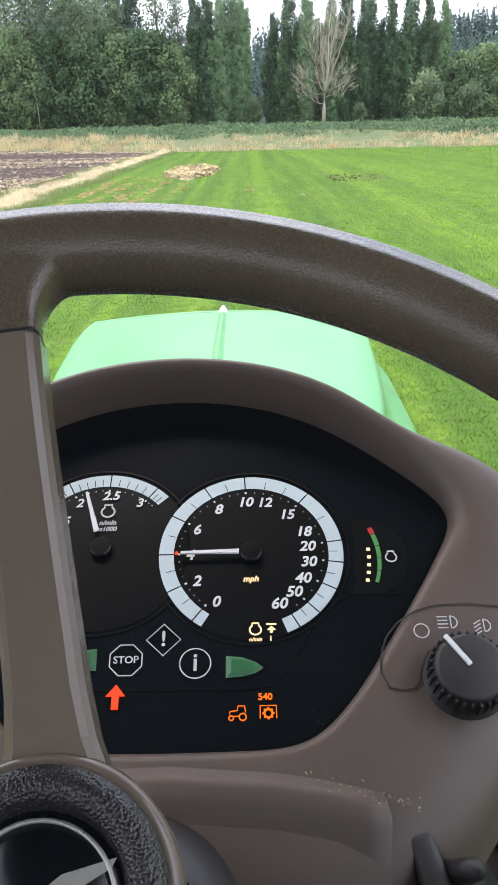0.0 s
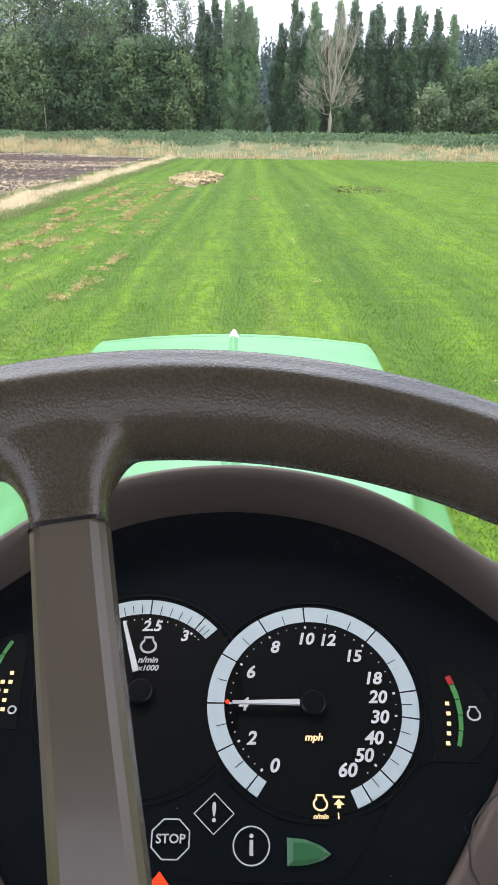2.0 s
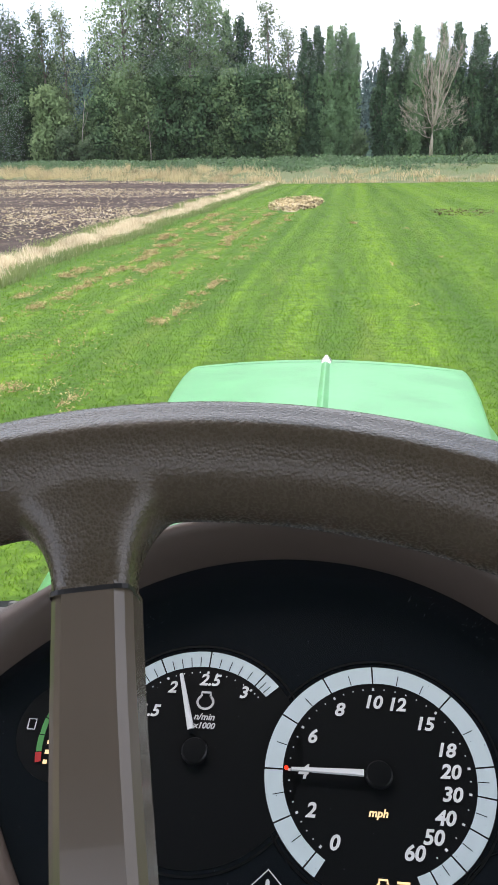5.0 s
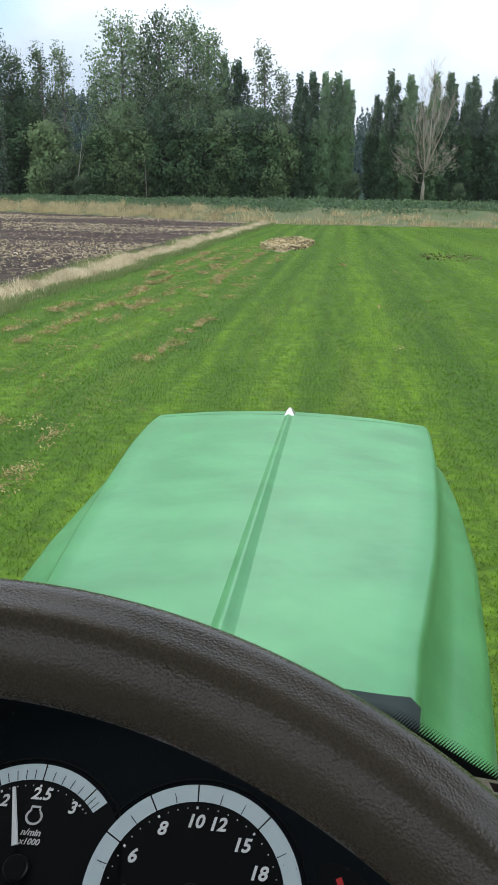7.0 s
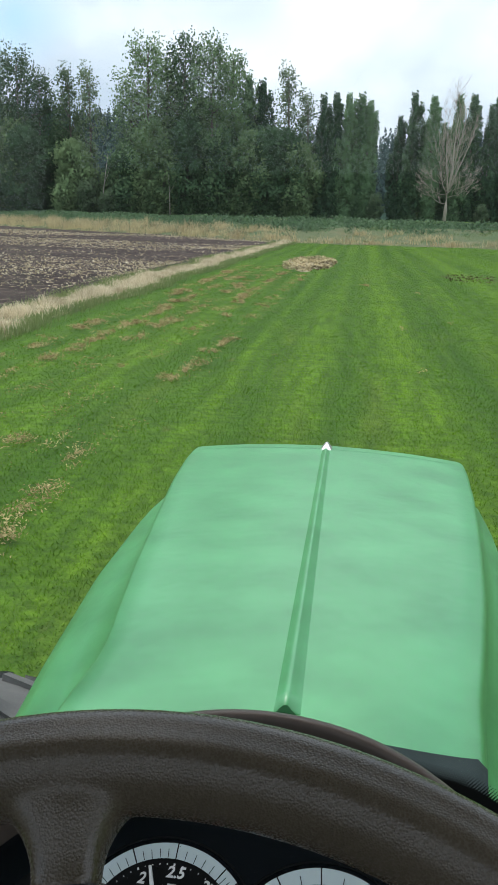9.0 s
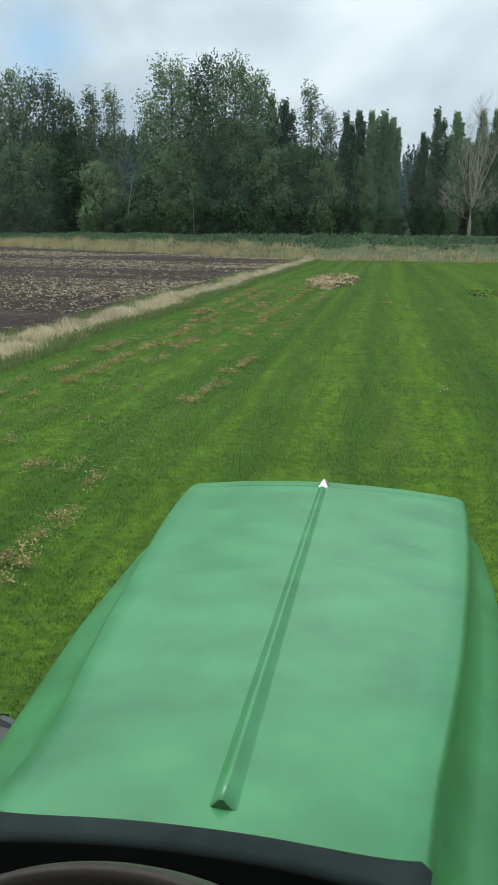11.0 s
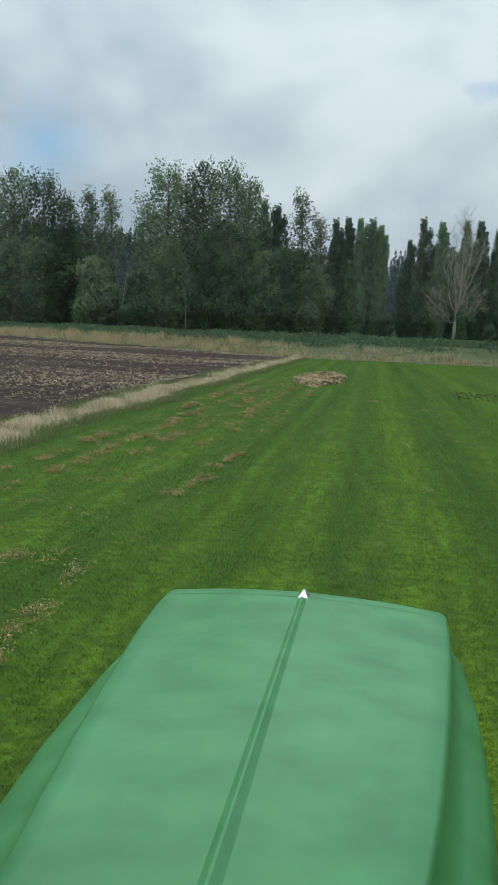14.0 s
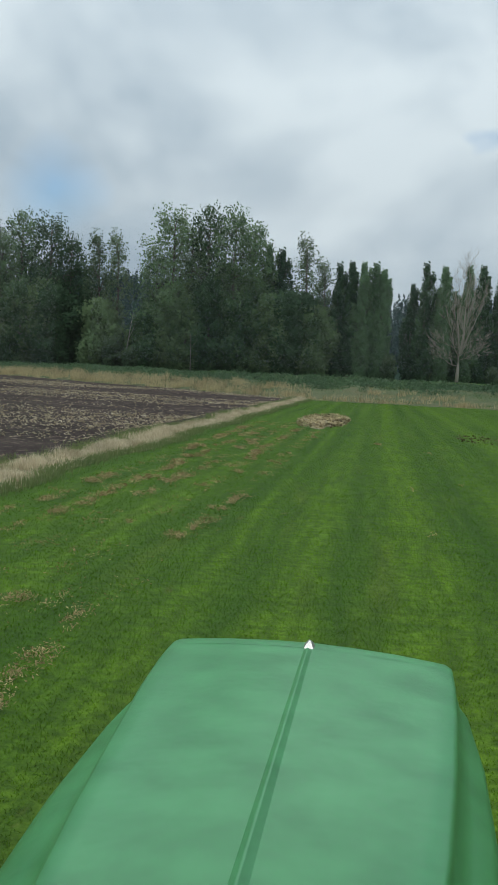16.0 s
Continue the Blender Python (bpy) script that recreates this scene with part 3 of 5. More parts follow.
def trim_mesh():
    """The dark seal across the rear end of the hood."""
    bm = bmesh.new()
    rows = []
    for v, up in ((0.0, -0.003), (0.01, 0.0022), (0.06, 0.0034), (0.45, 0.0038), (0.96, 0.003), (1.0, -0.03)):
        row = []
        for k in range(41):
            u = -1 + 2 * k / 40
            edge = 1.052 + 0.026 * abs(u) ** 5
            y = edge + (1.002 - edge) * v
            c = 0.201 - 0.010 * v
            dz = -0.024 * abs(u) ** 2.4 - 0.010 * smooth(0.97, 1.0, abs(u))
            row.append(bm.verts.new((u * c, y, hood_top(y) + up + dz)))
        rows.append(row)
    for a, b in zip(rows, rows[1:]):
        for k in range(40):
            bm.faces.new((a[k], a[k + 1], b[k + 1], b[k]))
    return bm


part("hood_seal", trim_mesh(), HOOD_TRIM, hood, "dusty black seal across the hood's rear", None, True)


def ridge_end_mesh():
    bm = bmesh.new()
    y = 1.0862
    z = hood_top(y)
    bm.faces.new([bm.verts.new((x + 0.021, y - dy, z + dz)) for x, dy, dz in ((-0.0115, 0.001, -0.003), (-0.0058, 0.0, 0.0036), (-0.0023, 0.0, 0.0074), (0.002, 0.0, 0.0074), (0.0050, 0.0, 0.003), (0.0125, 0.001, -0.003))])
    return bm


# a darker face laid over the rib's end in place of its shade
part("ridge_end", ridge_end_mesh(), SEAM, hood, "end of the rib, its shade put into a darker green")
part("hood_ridge", ridge_mesh(), HOOD_GREEN, hood, "raised rib along the hood", None, True)


def panel_seam(x0, x1, y, w=0.003):
    bm = bmesh.new()
    vs = []
    for k in range(25):
        x = x0 + (x1 - x0) * k / 24
        c = lerp_table(CREASE, min(y, 2.66))
        z = hood_top(y) + lerp_table([(0, 0), (0.30, -0.003), (0.62, -0.010), (0.86, -0.019), (0.975, -0.024)], abs(x) / c) + 0.0012
        vs.append((bm.verts.new((x, y, z)), bm.verts.new((x, y + w, z - 0.001))))
    for a, b in zip(vs, vs[1:]):
        bm.faces.new((a[0], b[0], b[1], a[1]))
    return bm


part("hood_seam", panel_seam(-0.34, 0.34, 2.615), SEAM, hood)


def marker_mesh():
    bm = bmesh.new()
    z = hood_top(2.62)
    base = [bm.verts.new(v) for v in ((-0.0165, 2.600, z - 0.004), (0.0165, 2.600, z - 0.004), (0.0165, 2.665, z - 0.008), (-0.0165, 2.665, z - 0.008))]
    mid = [bm.verts.new(v) for v in ((-0.0085, 2.62, z + 0.006), (0.0085, 2.62, z + 0.006), (0.0085, 2.655, z + 0.005), (-0.0085, 2.655, z + 0.005))]
    top = [bm.verts.new(v) for v in ((-0.003, 2.637, z + 0.013), (0.003, 2.637, z + 0.013), (0.003, 2.648, z + 0.013), (-0.003, 2.648, z + 0.013))]
    for a, b in ((base, mid), (mid, top)):
        for k in range(4):
            bm.faces.new((a[k], a[(k + 1) % 4], b[(k + 1) % 4], b[k]))
    bm.faces.new(top)
    bm.faces.new(list(reversed(base)))
    return bm


part("hood_marker", marker_mesh(), METAL, hood, "small pale pointed sight marker")


# wheels
def lathe(profile, steps, axis="X"):
    bm = bmesh.new()
    rings = []
    for k in range(steps):
        a = 2 * math.pi * k / steps
        rings.append([bm.verts.new((x, r * math.cos(a), r * math.sin(a)) if axis == "X" else (r * math.cos(a), r * math.sin(a), x)) for x, r in profile])
    for k in range(steps):
        a, b = rings[k], rings[(k + 1) % steps]
        for i in range(len(profile) - 1):
            bm.faces.new((a[i], a[i + 1], b[i + 1], b[i]))
    return bm


def tyre_mesh(r, w):
    bm = lathe([(-w * 0.42, r * 0.55), (-w * 0.5, r * 0.72), (-w * 0.5, r * 0.86), (-w * 0.42, r * 0.95), (0, r * 0.97), (w * 0.42, r * 0.95),
                (w * 0.5, r * 0.86), (w * 0.5, r * 0.72), (w * 0.42, r * 0.55)], 56)
    for s in (1, -1):
        for k in range(20):
            a = 2 * math.pi * (k + 0.25 * (s + 1)) / 20
            pts = []
            for (u, da) in ((0.03, 0.0), (0.5, 0.17), (0.5, 0.24), (0.03, 0.085)):
                for rr in (0.93, 1.0):
                    ang = a + da
                    q = rr if u < 0.4 else rr - 0.03
                    pts.append(bm.verts.new((s * u * w, r * q * math.cos(ang), r * q * math.sin(ang))))
            for f in ((1, 3, 5, 7), (0, 2, 3, 1), (2, 4, 5, 3), (4, 6, 7, 5), (6, 0, 1, 7)):
                bm.faces.new([pts[i] for i in f])
    return bm


def wheel(x, y, r, w, name, sgn):
    tyre = part(name, tyre_mesh(r, w), RUBBER, tractor, "black lugged tractor tyre", T0 @ pose(x, y, r))
    part("wheel_rim", lathe([(sgn * w * 0.34, r * 0.56), (sgn * w * 0.40, r * 0.53), (sgn * w * 0.25, r * 0.46), (sgn * w * 0.16, r * 0.2), (sgn * w * 0.24, r * 0.16), (sgn * w * 0.24, 0.001)], 40),
         YELLOW_PAINT, tyre, "yellow painted wheel rim", None, True)


wheel(-0.80, 2.06, 0.53, 0.34, "front_tyre", -1)
wheel(0.80, 2.06, 0.53, 0.34, "front_tyre", 1)
wheel(-0.92, -0.35, 0.86, 0.48, "rear_tyre", -1)
wheel(0.92, -0.35, 0.86, 0.48, "rear_tyre", 1)


def box_mesh(x0, x1, y0, y1, z0, z1, bevel=0.01, seg=2):
    bm = bmesh.new()
    vs = [bm.verts.new((x, y, z)) for x in (x0, x1) for y in (y0, y1) for z in (z0, z1)]
    for f in ((0, 1, 3, 2), (4, 6, 7, 5), (0, 4, 5, 1), (2, 3, 7, 6), (0, 2, 6, 4), (1, 5, 7, 3)):
        bm.faces.new([vs[i] for i in f])
    if bevel:
        bmesh.ops.bevel(bm, geom=list(bm.edges), offset=bevel, segments=seg, affect="EDGES", profile=0.5)
    return bm


part("front_axle", box_mesh(-0.7, 0.7, 1.98, 2.14, 0.45, 0.61, 0.02), BLACK, tractor, "black front axle beam", T0)
part("chassis", box_mesh(-0.24, 0.24, -0.6, 2.6, 0.55, 0.95, 0.04), BLACK, tractor, "black engine and gearbox block", T0)
part("rear_axle", box_mesh(-0.75, 0.75, -0.45, -0.25, 0.74, 0.98, 0.03), BLACK, tractor, "black rear axle", T0)
# roof and walls stand out of view, added to keep skylight off the dashboard
part("cab_floor", box_mesh(-0.74, 0.74, -0.85, 0.98, 0.98, 1.04, 0.015), ROOF_LINING, tractor, "", T0)
part("unseen_cab_roof", box_mesh(-0.82, 0.82, -1.0, 1.08, 2.74, 2.90, 0.05, 3), ROOF_LINING, tractor, "unseen plain dark grey cab roof, added to shade the dashboard", T0)
part("unseen_rear_wall", box_mesh(-0.70, 0.70, -0.92, -0.86, 1.0, 2.3, 0.02), ROOF_LINING, tractor, "", T0)
for sx in (-1, 1):
    part("cab_pillar", box_mesh(sx * 0.74 - 0.035, sx * 0.74 + 0.035, 0.96, 1.05, 1.0, 2.76, 0.015), BLACK, tractor, "black cab pillar", T0)
    part("cab_pillar", box_mesh(sx * 0.74 - 0.035, sx * 0.74 + 0.035, -0.93, -0.84, 1.0, 2.76, 0.015), BLACK, tractor, "black cab pillar", T0)
    part("unseen_side_wall", box_mesh(sx * 0.76 - 0.02, sx * 0.76 + 0.02, -0.85, 0.96, 1.0, 1.45, 0.01), ROOF_LINING, tractor, "", T0)


# windscreen with its black dotted lower border
def glass_material():
    m = bpy.data.materials.new("windscreen_glass")
    m.use_nodes = True
    nodes, links = m.node_tree.nodes, m.node_tree.links
    nodes.remove(nodes["Principled BSDF"])
    tr = nodes.new("ShaderNodeBsdfTransparent")
    tr.inputs["Color"].default_value = (0.955, 0.985, 0.97, 1)
    gl = nodes.new("ShaderNodeBsdfGlossy")
    gl.inputs["Roughness"].default_value = 0.02
    mx = nodes.new("ShaderNodeMixShader")
    fr = nodes.new("ShaderNodeFresnel")
    fr.inputs["IOR"].default_value = 1.33
    links.new(fr.outputs[0], mx.inputs[0])
    links.new(tr.outputs[0], mx.inputs[1])
    links.new(gl.outputs[0], mx.inputs[2])
    dust = nodes.new("ShaderNodeBsdfTranslucent")
    dust.inputs["Color"].default_value = (0.75, 0.78, 0.78, 1)
    mx2 = nodes.new("ShaderNodeMixShader")
    mx2.inputs[0].default_value = 0.011
    links.new(mx.outputs[0], mx2.inputs[1])
    links.new(dust.outputs[0], mx2.inputs[2])
    links.new(mx2.outputs[0], nodes["Material Output"].inputs["Surface"])
    return m


def screen_y(x):
    return 1.0 - 0.03 * (x / 0.7) ** 2


def frit_top(x):
    a = min(abs(x), 0.40)
    return 1.779 - 0.5 * a * a - 0.33 * max(0.0, a - 0.17)


bm = bmesh.new()
cols = [(-0.705 + 1.41 * k / 24) for k in range(25)]
prev = None
for x in cols:
    cur = [bm.verts.new((x, screen_y(x), z)) for z in (1.5, 2.74)]
    if prev:
        bm.faces.new((prev[0], cur[0], cur[1], prev[1]))
    prev = cur
windscreen = part("windscreen", bm, glass_material(), tractor, "clear curved windscreen glass", T0, True)
windscreen.visible_shadow = False
bm = bmesh.new()
prev = None
for k in range(121):
    x = -0.70 + 1.40 * k / 120
    cur = [bm.verts.new((x, screen_y(x) - 0.004, z)) for z in (1.45, frit_top(x) - 0.0105)]
    if prev:
        bm.faces.new((prev[0], cur[0], cur[1], prev[1]))
    prev = cur
part("screen_border", bm, FRIT, windscreen, "black printed lower border of the windscreen")
bm = bmesh.new()
for row in range(6):
    n_dots = 330
    for k in range(n_dots):
        x = -0.345 + 0.69 * (k + 0.5 * (row % 2)) / n_dots
        z = frit_top(x) - 0.0100 + 0.0019 * row
        r = 0.00112 - 0.00014 * row
        c = [bm.verts.new((x + r * math.cos(i * math.pi / 3), screen_y(x) - 0.004, z + r * math.sin(i * math.pi / 3))) for i in range(6)]
        bm.faces.new(c)
tagged(part("border_dots", bm, FRIT, windscreen, "fading rows of small black dots"), kind="stuff")

# ---- dashboard: everything in the plane of the instrument panel, in millimetres ----
TILT = radians(32)
PANEL = Matrix(((1, 0, 0, 0.066), (0, math.cos(TILT), -math.sin(TILT), 0.716), (0, math.sin(TILT), math.cos(TILT), 1.850), (0, 0, 0, 1)))
MM = PANEL @ Matrix.Scale(0.001, 4)
MID = -37.0
HALF = [(0, 99.5), (15, 98.8), (31, 96.5), (47, 92.5), (61, 87), (76, 79.5), (92, 68.5), (108, 55), (122, 42), (133, 30.5), (137.5, 22), (137.5, 13), (134, 5),
        (124, -12), (110, -34), (97, -53), (84, -72), (72, -85.5), (63, -92.5), (54, -96), (42, -97.5), (20, -97.8), (0, -98)]


def outline():
    """The panel's outline, clockwise, finely divided."""
    pts = [(MID + x, y) for x, y in HALF] + [(MID - x, y) for x, y in reversed(HALF[1:-1])]
    res = []
    for (x0, y0), (x1, y1) in zip(pts, pts[1:] + pts[:1]):
        for k in range(3):
            res.append(Vector((x0 + (x1 - x0) * k / 3, y0 + (y1 - y0) * k / 3)))
    for _ in range(3):
        res = [(res[i - 1] + res[i] * 2 + res[(i + 1) % len(res)]) / 4 for i in range(len(res))]
    return res


OUT = outline()


def outward(i):
    d = OUT[(i + 1) % len(OUT)] - OUT[i - 1]
    return Vector((-d.y, d.x)).normalized()


def binnacle_mesh():
    bm = bmesh.new()
    rings = []
    flat = [(0, -6), (0.6, 1), (2.5, 3.2), (5, 3.6), (14, 3.6), (26, 3.4), (42, 3.0), (60, 0.5), (74, -12), (82, -50), (84, -120)]
    cowl = [(0, -6), (0.8, 4), (2.4, 12), (4.4, 19), (5.8, 22.2), (8, 23.8), (10.5, 23), (13.5, 18.5), (18, 7), (24, -14), (34, -110)]
    for j in range(len(flat)):
        ring = []
        for i, p in enumerate(OUT):
            o = outward(i)
            w = smooth(-25, 62, p.y)
            side = 1 - 0.25 * smooth(60, 130, abs(p.x - MID))
            off = flat[j][0] * (1 - w) + cowl[j][0] * w
            hh = flat[j][1] * (1 - w) + cowl[j][1] * w * (side if cowl[j][1] > 0 else 1)
            q = p + o * off
            ring.append(bm.verts.new((q.x, q.y, hh)))
        rings.append(ring)
    n = len(OUT)
    for a, b in zip(rings, rings[1:]):
        for i in range(n):
            bm.faces.new((a[i], a[(i + 1) % n], b[(i + 1) % n], b[i]))
    return bm


# check which way is outward, so that the shell grows away from the panel
if (OUT[0] + outward(0) * 5 - Vector((MID, 0))).length < (OUT[0] - Vector((MID, 0))).length:
    OUT.reverse()

dashboard = part("dashboard", binnacle_mesh(), BROWN, tractor, "brown moulded dashboard shell round the instruments", T0 @ MM, True)


def flat_poly(pts, z, thick=0.0):
    bm = bmesh.new()
    top = [bm.verts.new((x, y, z)) for x, y in pts]
    bm.faces.new(top)
    if thick:
        low = [bm.verts.new((x, y, z - thick)) for x, y in pts]
        for k in range(len(pts)):
            bm.faces.new((top[k], low[k], low[(k + 1) % len(pts)], top[(k + 1) % len(pts)]))
    return bm


cluster = part("instrument_panel", flat_poly([(p.x, p.y) for p in OUT], -3.0, 2.5), PANEL_BLACK, tractor, "glossy black instrument cluster lens, dusty", T0 @ MM)


def line_strip(bm, pts, width, z, closed=False):
    pts = [Vector(p) for p in pts]
    n = len(pts)
    vs = []
    for i, p in enumerate(pts):
        a = pts[i - 1] if (i or closed) else p
        b = pts[(i + 1) % n] if (i < n - 1 or closed) else p
        d = (b - a).normalized()
        o = Vector((-d.y, d.x)) * width / 2
        vs.append((bm.verts.new((p.x + o.x, p.y + o.y, z)), bm.verts.new((p.x - o.x, p.y - o.y, z))))
    for i in range(n if closed else n - 1):
        a, b = vs[i], vs[(i + 1) % n]
        bm.faces.new((a[0], b[0], b[1], a[1]))


def circle(cx, cy, r, n=36, a0=0.0, a1=360.0):
    return [(cx + r * math.cos(radians(a0 + (a1 - a0) * k / n)), cy + r * math.sin(radians(a0 + (a1 - a0) * k / n))) for k in range(n + (0 if abs(a1 - a0) >= 360 else 1))]


def lettering(name, text, x, y, size, material, parent, z=-2.2, shear=0.22, bold=0.030, label=""):
    cu = bpy.data.curves.new(name, "FONT")
    cu.body, cu.size, cu.shear, cu.offset = text, size, shear, bold * size
    cu.align_x, cu.align_y = "CENTER", "CENTER"
    cu.resolution_u = 3
    tmp = new("tmp_text", cu)
    bpy.context.view_layer.update()
    me = bpy.data.meshes.new_from_object(tmp.evaluated_get(bpy.context.evaluated_depsgraph_get()))
    bpy.data.objects.remove(tmp)
    me.materials.clear()
    me.materials.append(material)
    return part(name, me, material, parent, label, pose(x, y, z))


def sector(cx, cy, r0, r1, a0, a1, z, n=None):
    bm = bmesh.new()
    n = n or max(2, int(abs(a1 - a0) / 3))
    vs = []
    for k in range(n + 1):
        a = radians(a0 + (a1 - a0) * k / n)
        vs.append([bm.verts.new((cx + r * math.cos(a), cy + r * math.sin(a), z)) for r in (r0, r1)])
    for a, b in zip(vs, vs[1:]):
        bm.faces.new((a[0], b[0], b[1], a[1]))
    return bm


def gauge(name, cx, cy, r_out, r_in, stops, minor, numbers, size, needle, label, coarse=False):
    """A dial: recessed disc, pale ring cut at the stops, ticks, dots, numerals, needle and hub. Angles in degrees, running down."""
    body = part(name, flat_poly(circle(cx, cy, r_out + 0.3, 72), -2.75, 0.1), DIAL_BLACK, tractor, label, T0 @ MM)
    for a, b in zip(stops, stops[1:]):
        gap = 0.9
        part("scale_segment", sector(cx, cy, r_in, r_out, a - gap / 2, b + gap / 2, -2.4), DIAL_WHITE, body)
    for a, b, m in minor:
        mm = max(2, m // 2) if coarse else m
        for k in range(1, mm):
            d = Vector((math.cos(radians(a + (b - a) * k / mm)), math.sin(radians(a + (b - a) * k / mm))))
            c = Vector((cx, cy))
            bm = bmesh.new()
            line_strip(bm, [c + d * (r_in + 0.2), c + d * (r_in + (r_out - r_in) * 0.62)], 0.36, -2.3)
            part("scale_tick", bm, DIAL_BLACK, body)
    bm = bmesh.new()
    for a, b, m in minor:
        for k in range(m):
            ang = radians(a + (b - a) * k / m)
            d = Vector((math.cos(ang), math.sin(ang)))
            c = Vector((cx, cy)) + d * (r_in - 2.6)
            w = 0.95 if k == 0 else 0.5
            line_strip(bm, [c - d * w * 0.6, c + d * w * 0.6], w, -2.4)
    part("scale_dots", bm, NUMERAL, body)
    for text, x, y in numbers:
        lettering("numeral", text, x, y, size, NUMERAL, body)
    a = radians(needle[0])
    d = Vector((math.cos(a), math.sin(a)))
    s = Vector((-d.y, d.x))
    c = Vector((cx, cy))
    bm = bmesh.new()
    base, tip = c + d * needle[1], c + d * needle[2]
    lo = [bm.verts.new((*v, -0.4)) for v in (base + s * 1.5, tip + s * 0.8, tip - s * 0.8, base - s * 1.5)]
    hi = [bm.verts.new((*v, 0.5)) for v in (base + s * 1.1, tip + s * 0.5, tip - s * 0.5, base - s * 1.1)]
    bm.faces.new(hi)
    for k in range(4):
        bm.faces.new((lo[k], lo[(k + 1) % 4], hi[(k + 1) % 4], hi[k]))
    part("needle", bm, NUMERAL, body, "white gauge needle")
    bm = lathe([(-2.6, 5.6), (-0.4, 5.4), (0.2, 4.8), (0.3, 0.01)], 28, "Z")
    part("needle_hub", bm, DIAL_BLACK, body, "round black needle hub", pose(cx, cy, 0))
    bm = bmesh.new()
    line_strip(bm, circle(cx, cy, r_out + 2.6, 72), 1.0, -2.6, True)
    part("dial_bezel", bm, DIAL_BLACK, body)
    return body


def ang(x, y):
    return math.degrees(math.atan2(y, x))


SP = [("0", -17.4, -26.6), ("2", -26.8, -15.3), ("4", -30.5, -0.7), ("6", -27.4, 13.9), ("8", -16.5, 25.9), ("10", -2.6, 30.0), ("12", 7.3, 29.5),
      ("15", 18.6, 21.9), ("18", 26.6, 11.5), ("20", 28.1, 3.0), ("30", 28.2, -5.8), ("40", 25.0, -14.8), ("50", 20.2, -22.1), ("60", 12.8, -28.2)]
SA = [238.5, 231.5, 207, 180.0, 150.5, 121, 93.5, 49, 8, -8, -27, -46, -61, -69.5]
gauge("speedometer", 0, 0, 46, 38.6, SA, [(231.5, 207, 4), (207, 180, 4), (180, 150.5, 4), (150.5, 121, 4), (121, 93.5, 4), (93.5, 49, 6), (49, 8, 5), (8, -8, 2), (-8, -27, 2), (-27, -46, 2), (-46, -61, 2)],
      SP, 7.8, (180.5, 6, 35), "round speedometer with white numerals on black", True)
TX, TY = -75.4, 4.6
TN = [("0", -98.2, -18.2), ("0.5", -98.6, -11.0), ("1", -105.8, 5.0), ("1.5", -97.5, 20.7), ("2", -88.8, 31.6), ("2.5", -72.8, 35.7), ("3", -57.6, 31.0)]
TA = [231, 225, 208, 179.5, 148, 117, 87.5, 53, 42]
gauge("tachometer", TX, TY, 44.6, 37.4, TA, [(225, 208, 5), (208, 179.5, 5), (179.5, 148, 5), (148, 117, 5), (117, 87.5, 5), (87.5, 53, 5), (53, 42, 3)],
      TN, 7.2, (107, 9, 34), "round engine speed dial with white numerals on black")


# small symbols on the cluster
def engine_symbol(parent, x, y, s, material, z=-2.2):
    bm = bmesh.new()
    c = [(x + s * math.cos(radians(a)), y + s * 0.9 * math.sin(radians(a))) for a in range(-235, 56, 15)]
    line_strip(bm, c, s * 0.3, z)
    line_strip(bm, [(x - s * 0.57, y + s * 0.75), (x - s * 0.57, y + s * 1.25), (x + s * 0.57, y + s * 1.25), (x + s * 0.57, y + s * 0.75)], s * 0.3, z)
    part("engine_symbol", bm, material, parent)


engine_symbol(cluster, -73.6, 26.0, 3.4, PRINT_GREY)
lettering("unit_print", "n/min", -73.3, 19.4, 3.9, PRINT_GREY, cluster)
lettering("unit_print", "x1000", -73.0, 15.6, 3.6, PRINT_GREY, cluster)
lettering("lit_display", "mph", -0.4, -14.6, 4.3, AMBER_LIGHT, cluster, label="lit amber unit display")
engine_symbol(cluster, 1.3, -41.4, 2.7, AMBER_LIGHT)
lettering("lit_display", "n/min", 1.2, -46.2, 2.7, AMBER_LIGHT, cluster)
bm = bmesh.new()
line_strip(bm, [(8.8, -45.0 + 2.0), (8.8, -40.5)], 1.5, -2.2)
bm.faces.new([bm.verts.new(v) for v in ((6.6, -41.6, -2.2), (11.0, -41.6, -2.2), (8.8, -39.4, -2.2))])
line_strip(bm, [(6.4, -38.6), (11.2, -38.6)], 0.9, -2.2)
part("lit_symbol", bm, AMBER_LIGHT, cluster)
lettering("lit_display", "1", 8.4, -46.0, 3.4, AMBER_LIGHT, cluster, shear=0.0)
lettering("lit_display", "540", 5.0, -73.6, 4.3, ORANGE_LIGHT, cluster, shear=0.0, label="orange lit shaft speed number")
bm = bmesh.new()
line_strip(bm, [(1.8, -84.0), (1.8, -77.0), (10.6, -77.0), (10.6, -84.0)], 0.7, -2.2)
line_strip(bm, circle(6.2, -81.2, 2.2, 20), 1.1, -2.2, True)
for k in range(8):
    c, s = math.cos(k * math.pi / 4), math.sin(k * math.pi / 4)
    line_strip(bm, [(6.2 + 2.4 * c, -81.2 + 2.4 * s), (6.2 + 3.3 * c, -81.2 + 3.3 * s)], 1.0, -2.2)
bmesh.ops.scale(bm, vec=(0.82, 0.82, 1), space=Matrix.Translation((-6.2, 80.0, 0)), verts=bm.verts)
part("lit_symbol", bm, ORANGE_LIGHT, cluster, "orange lit gear symbol in a bracket")
bm = bmesh.new()
line_strip(bm, circle(-4.4, -83.0, 2.1, 20), 0.8, -2.2, True)
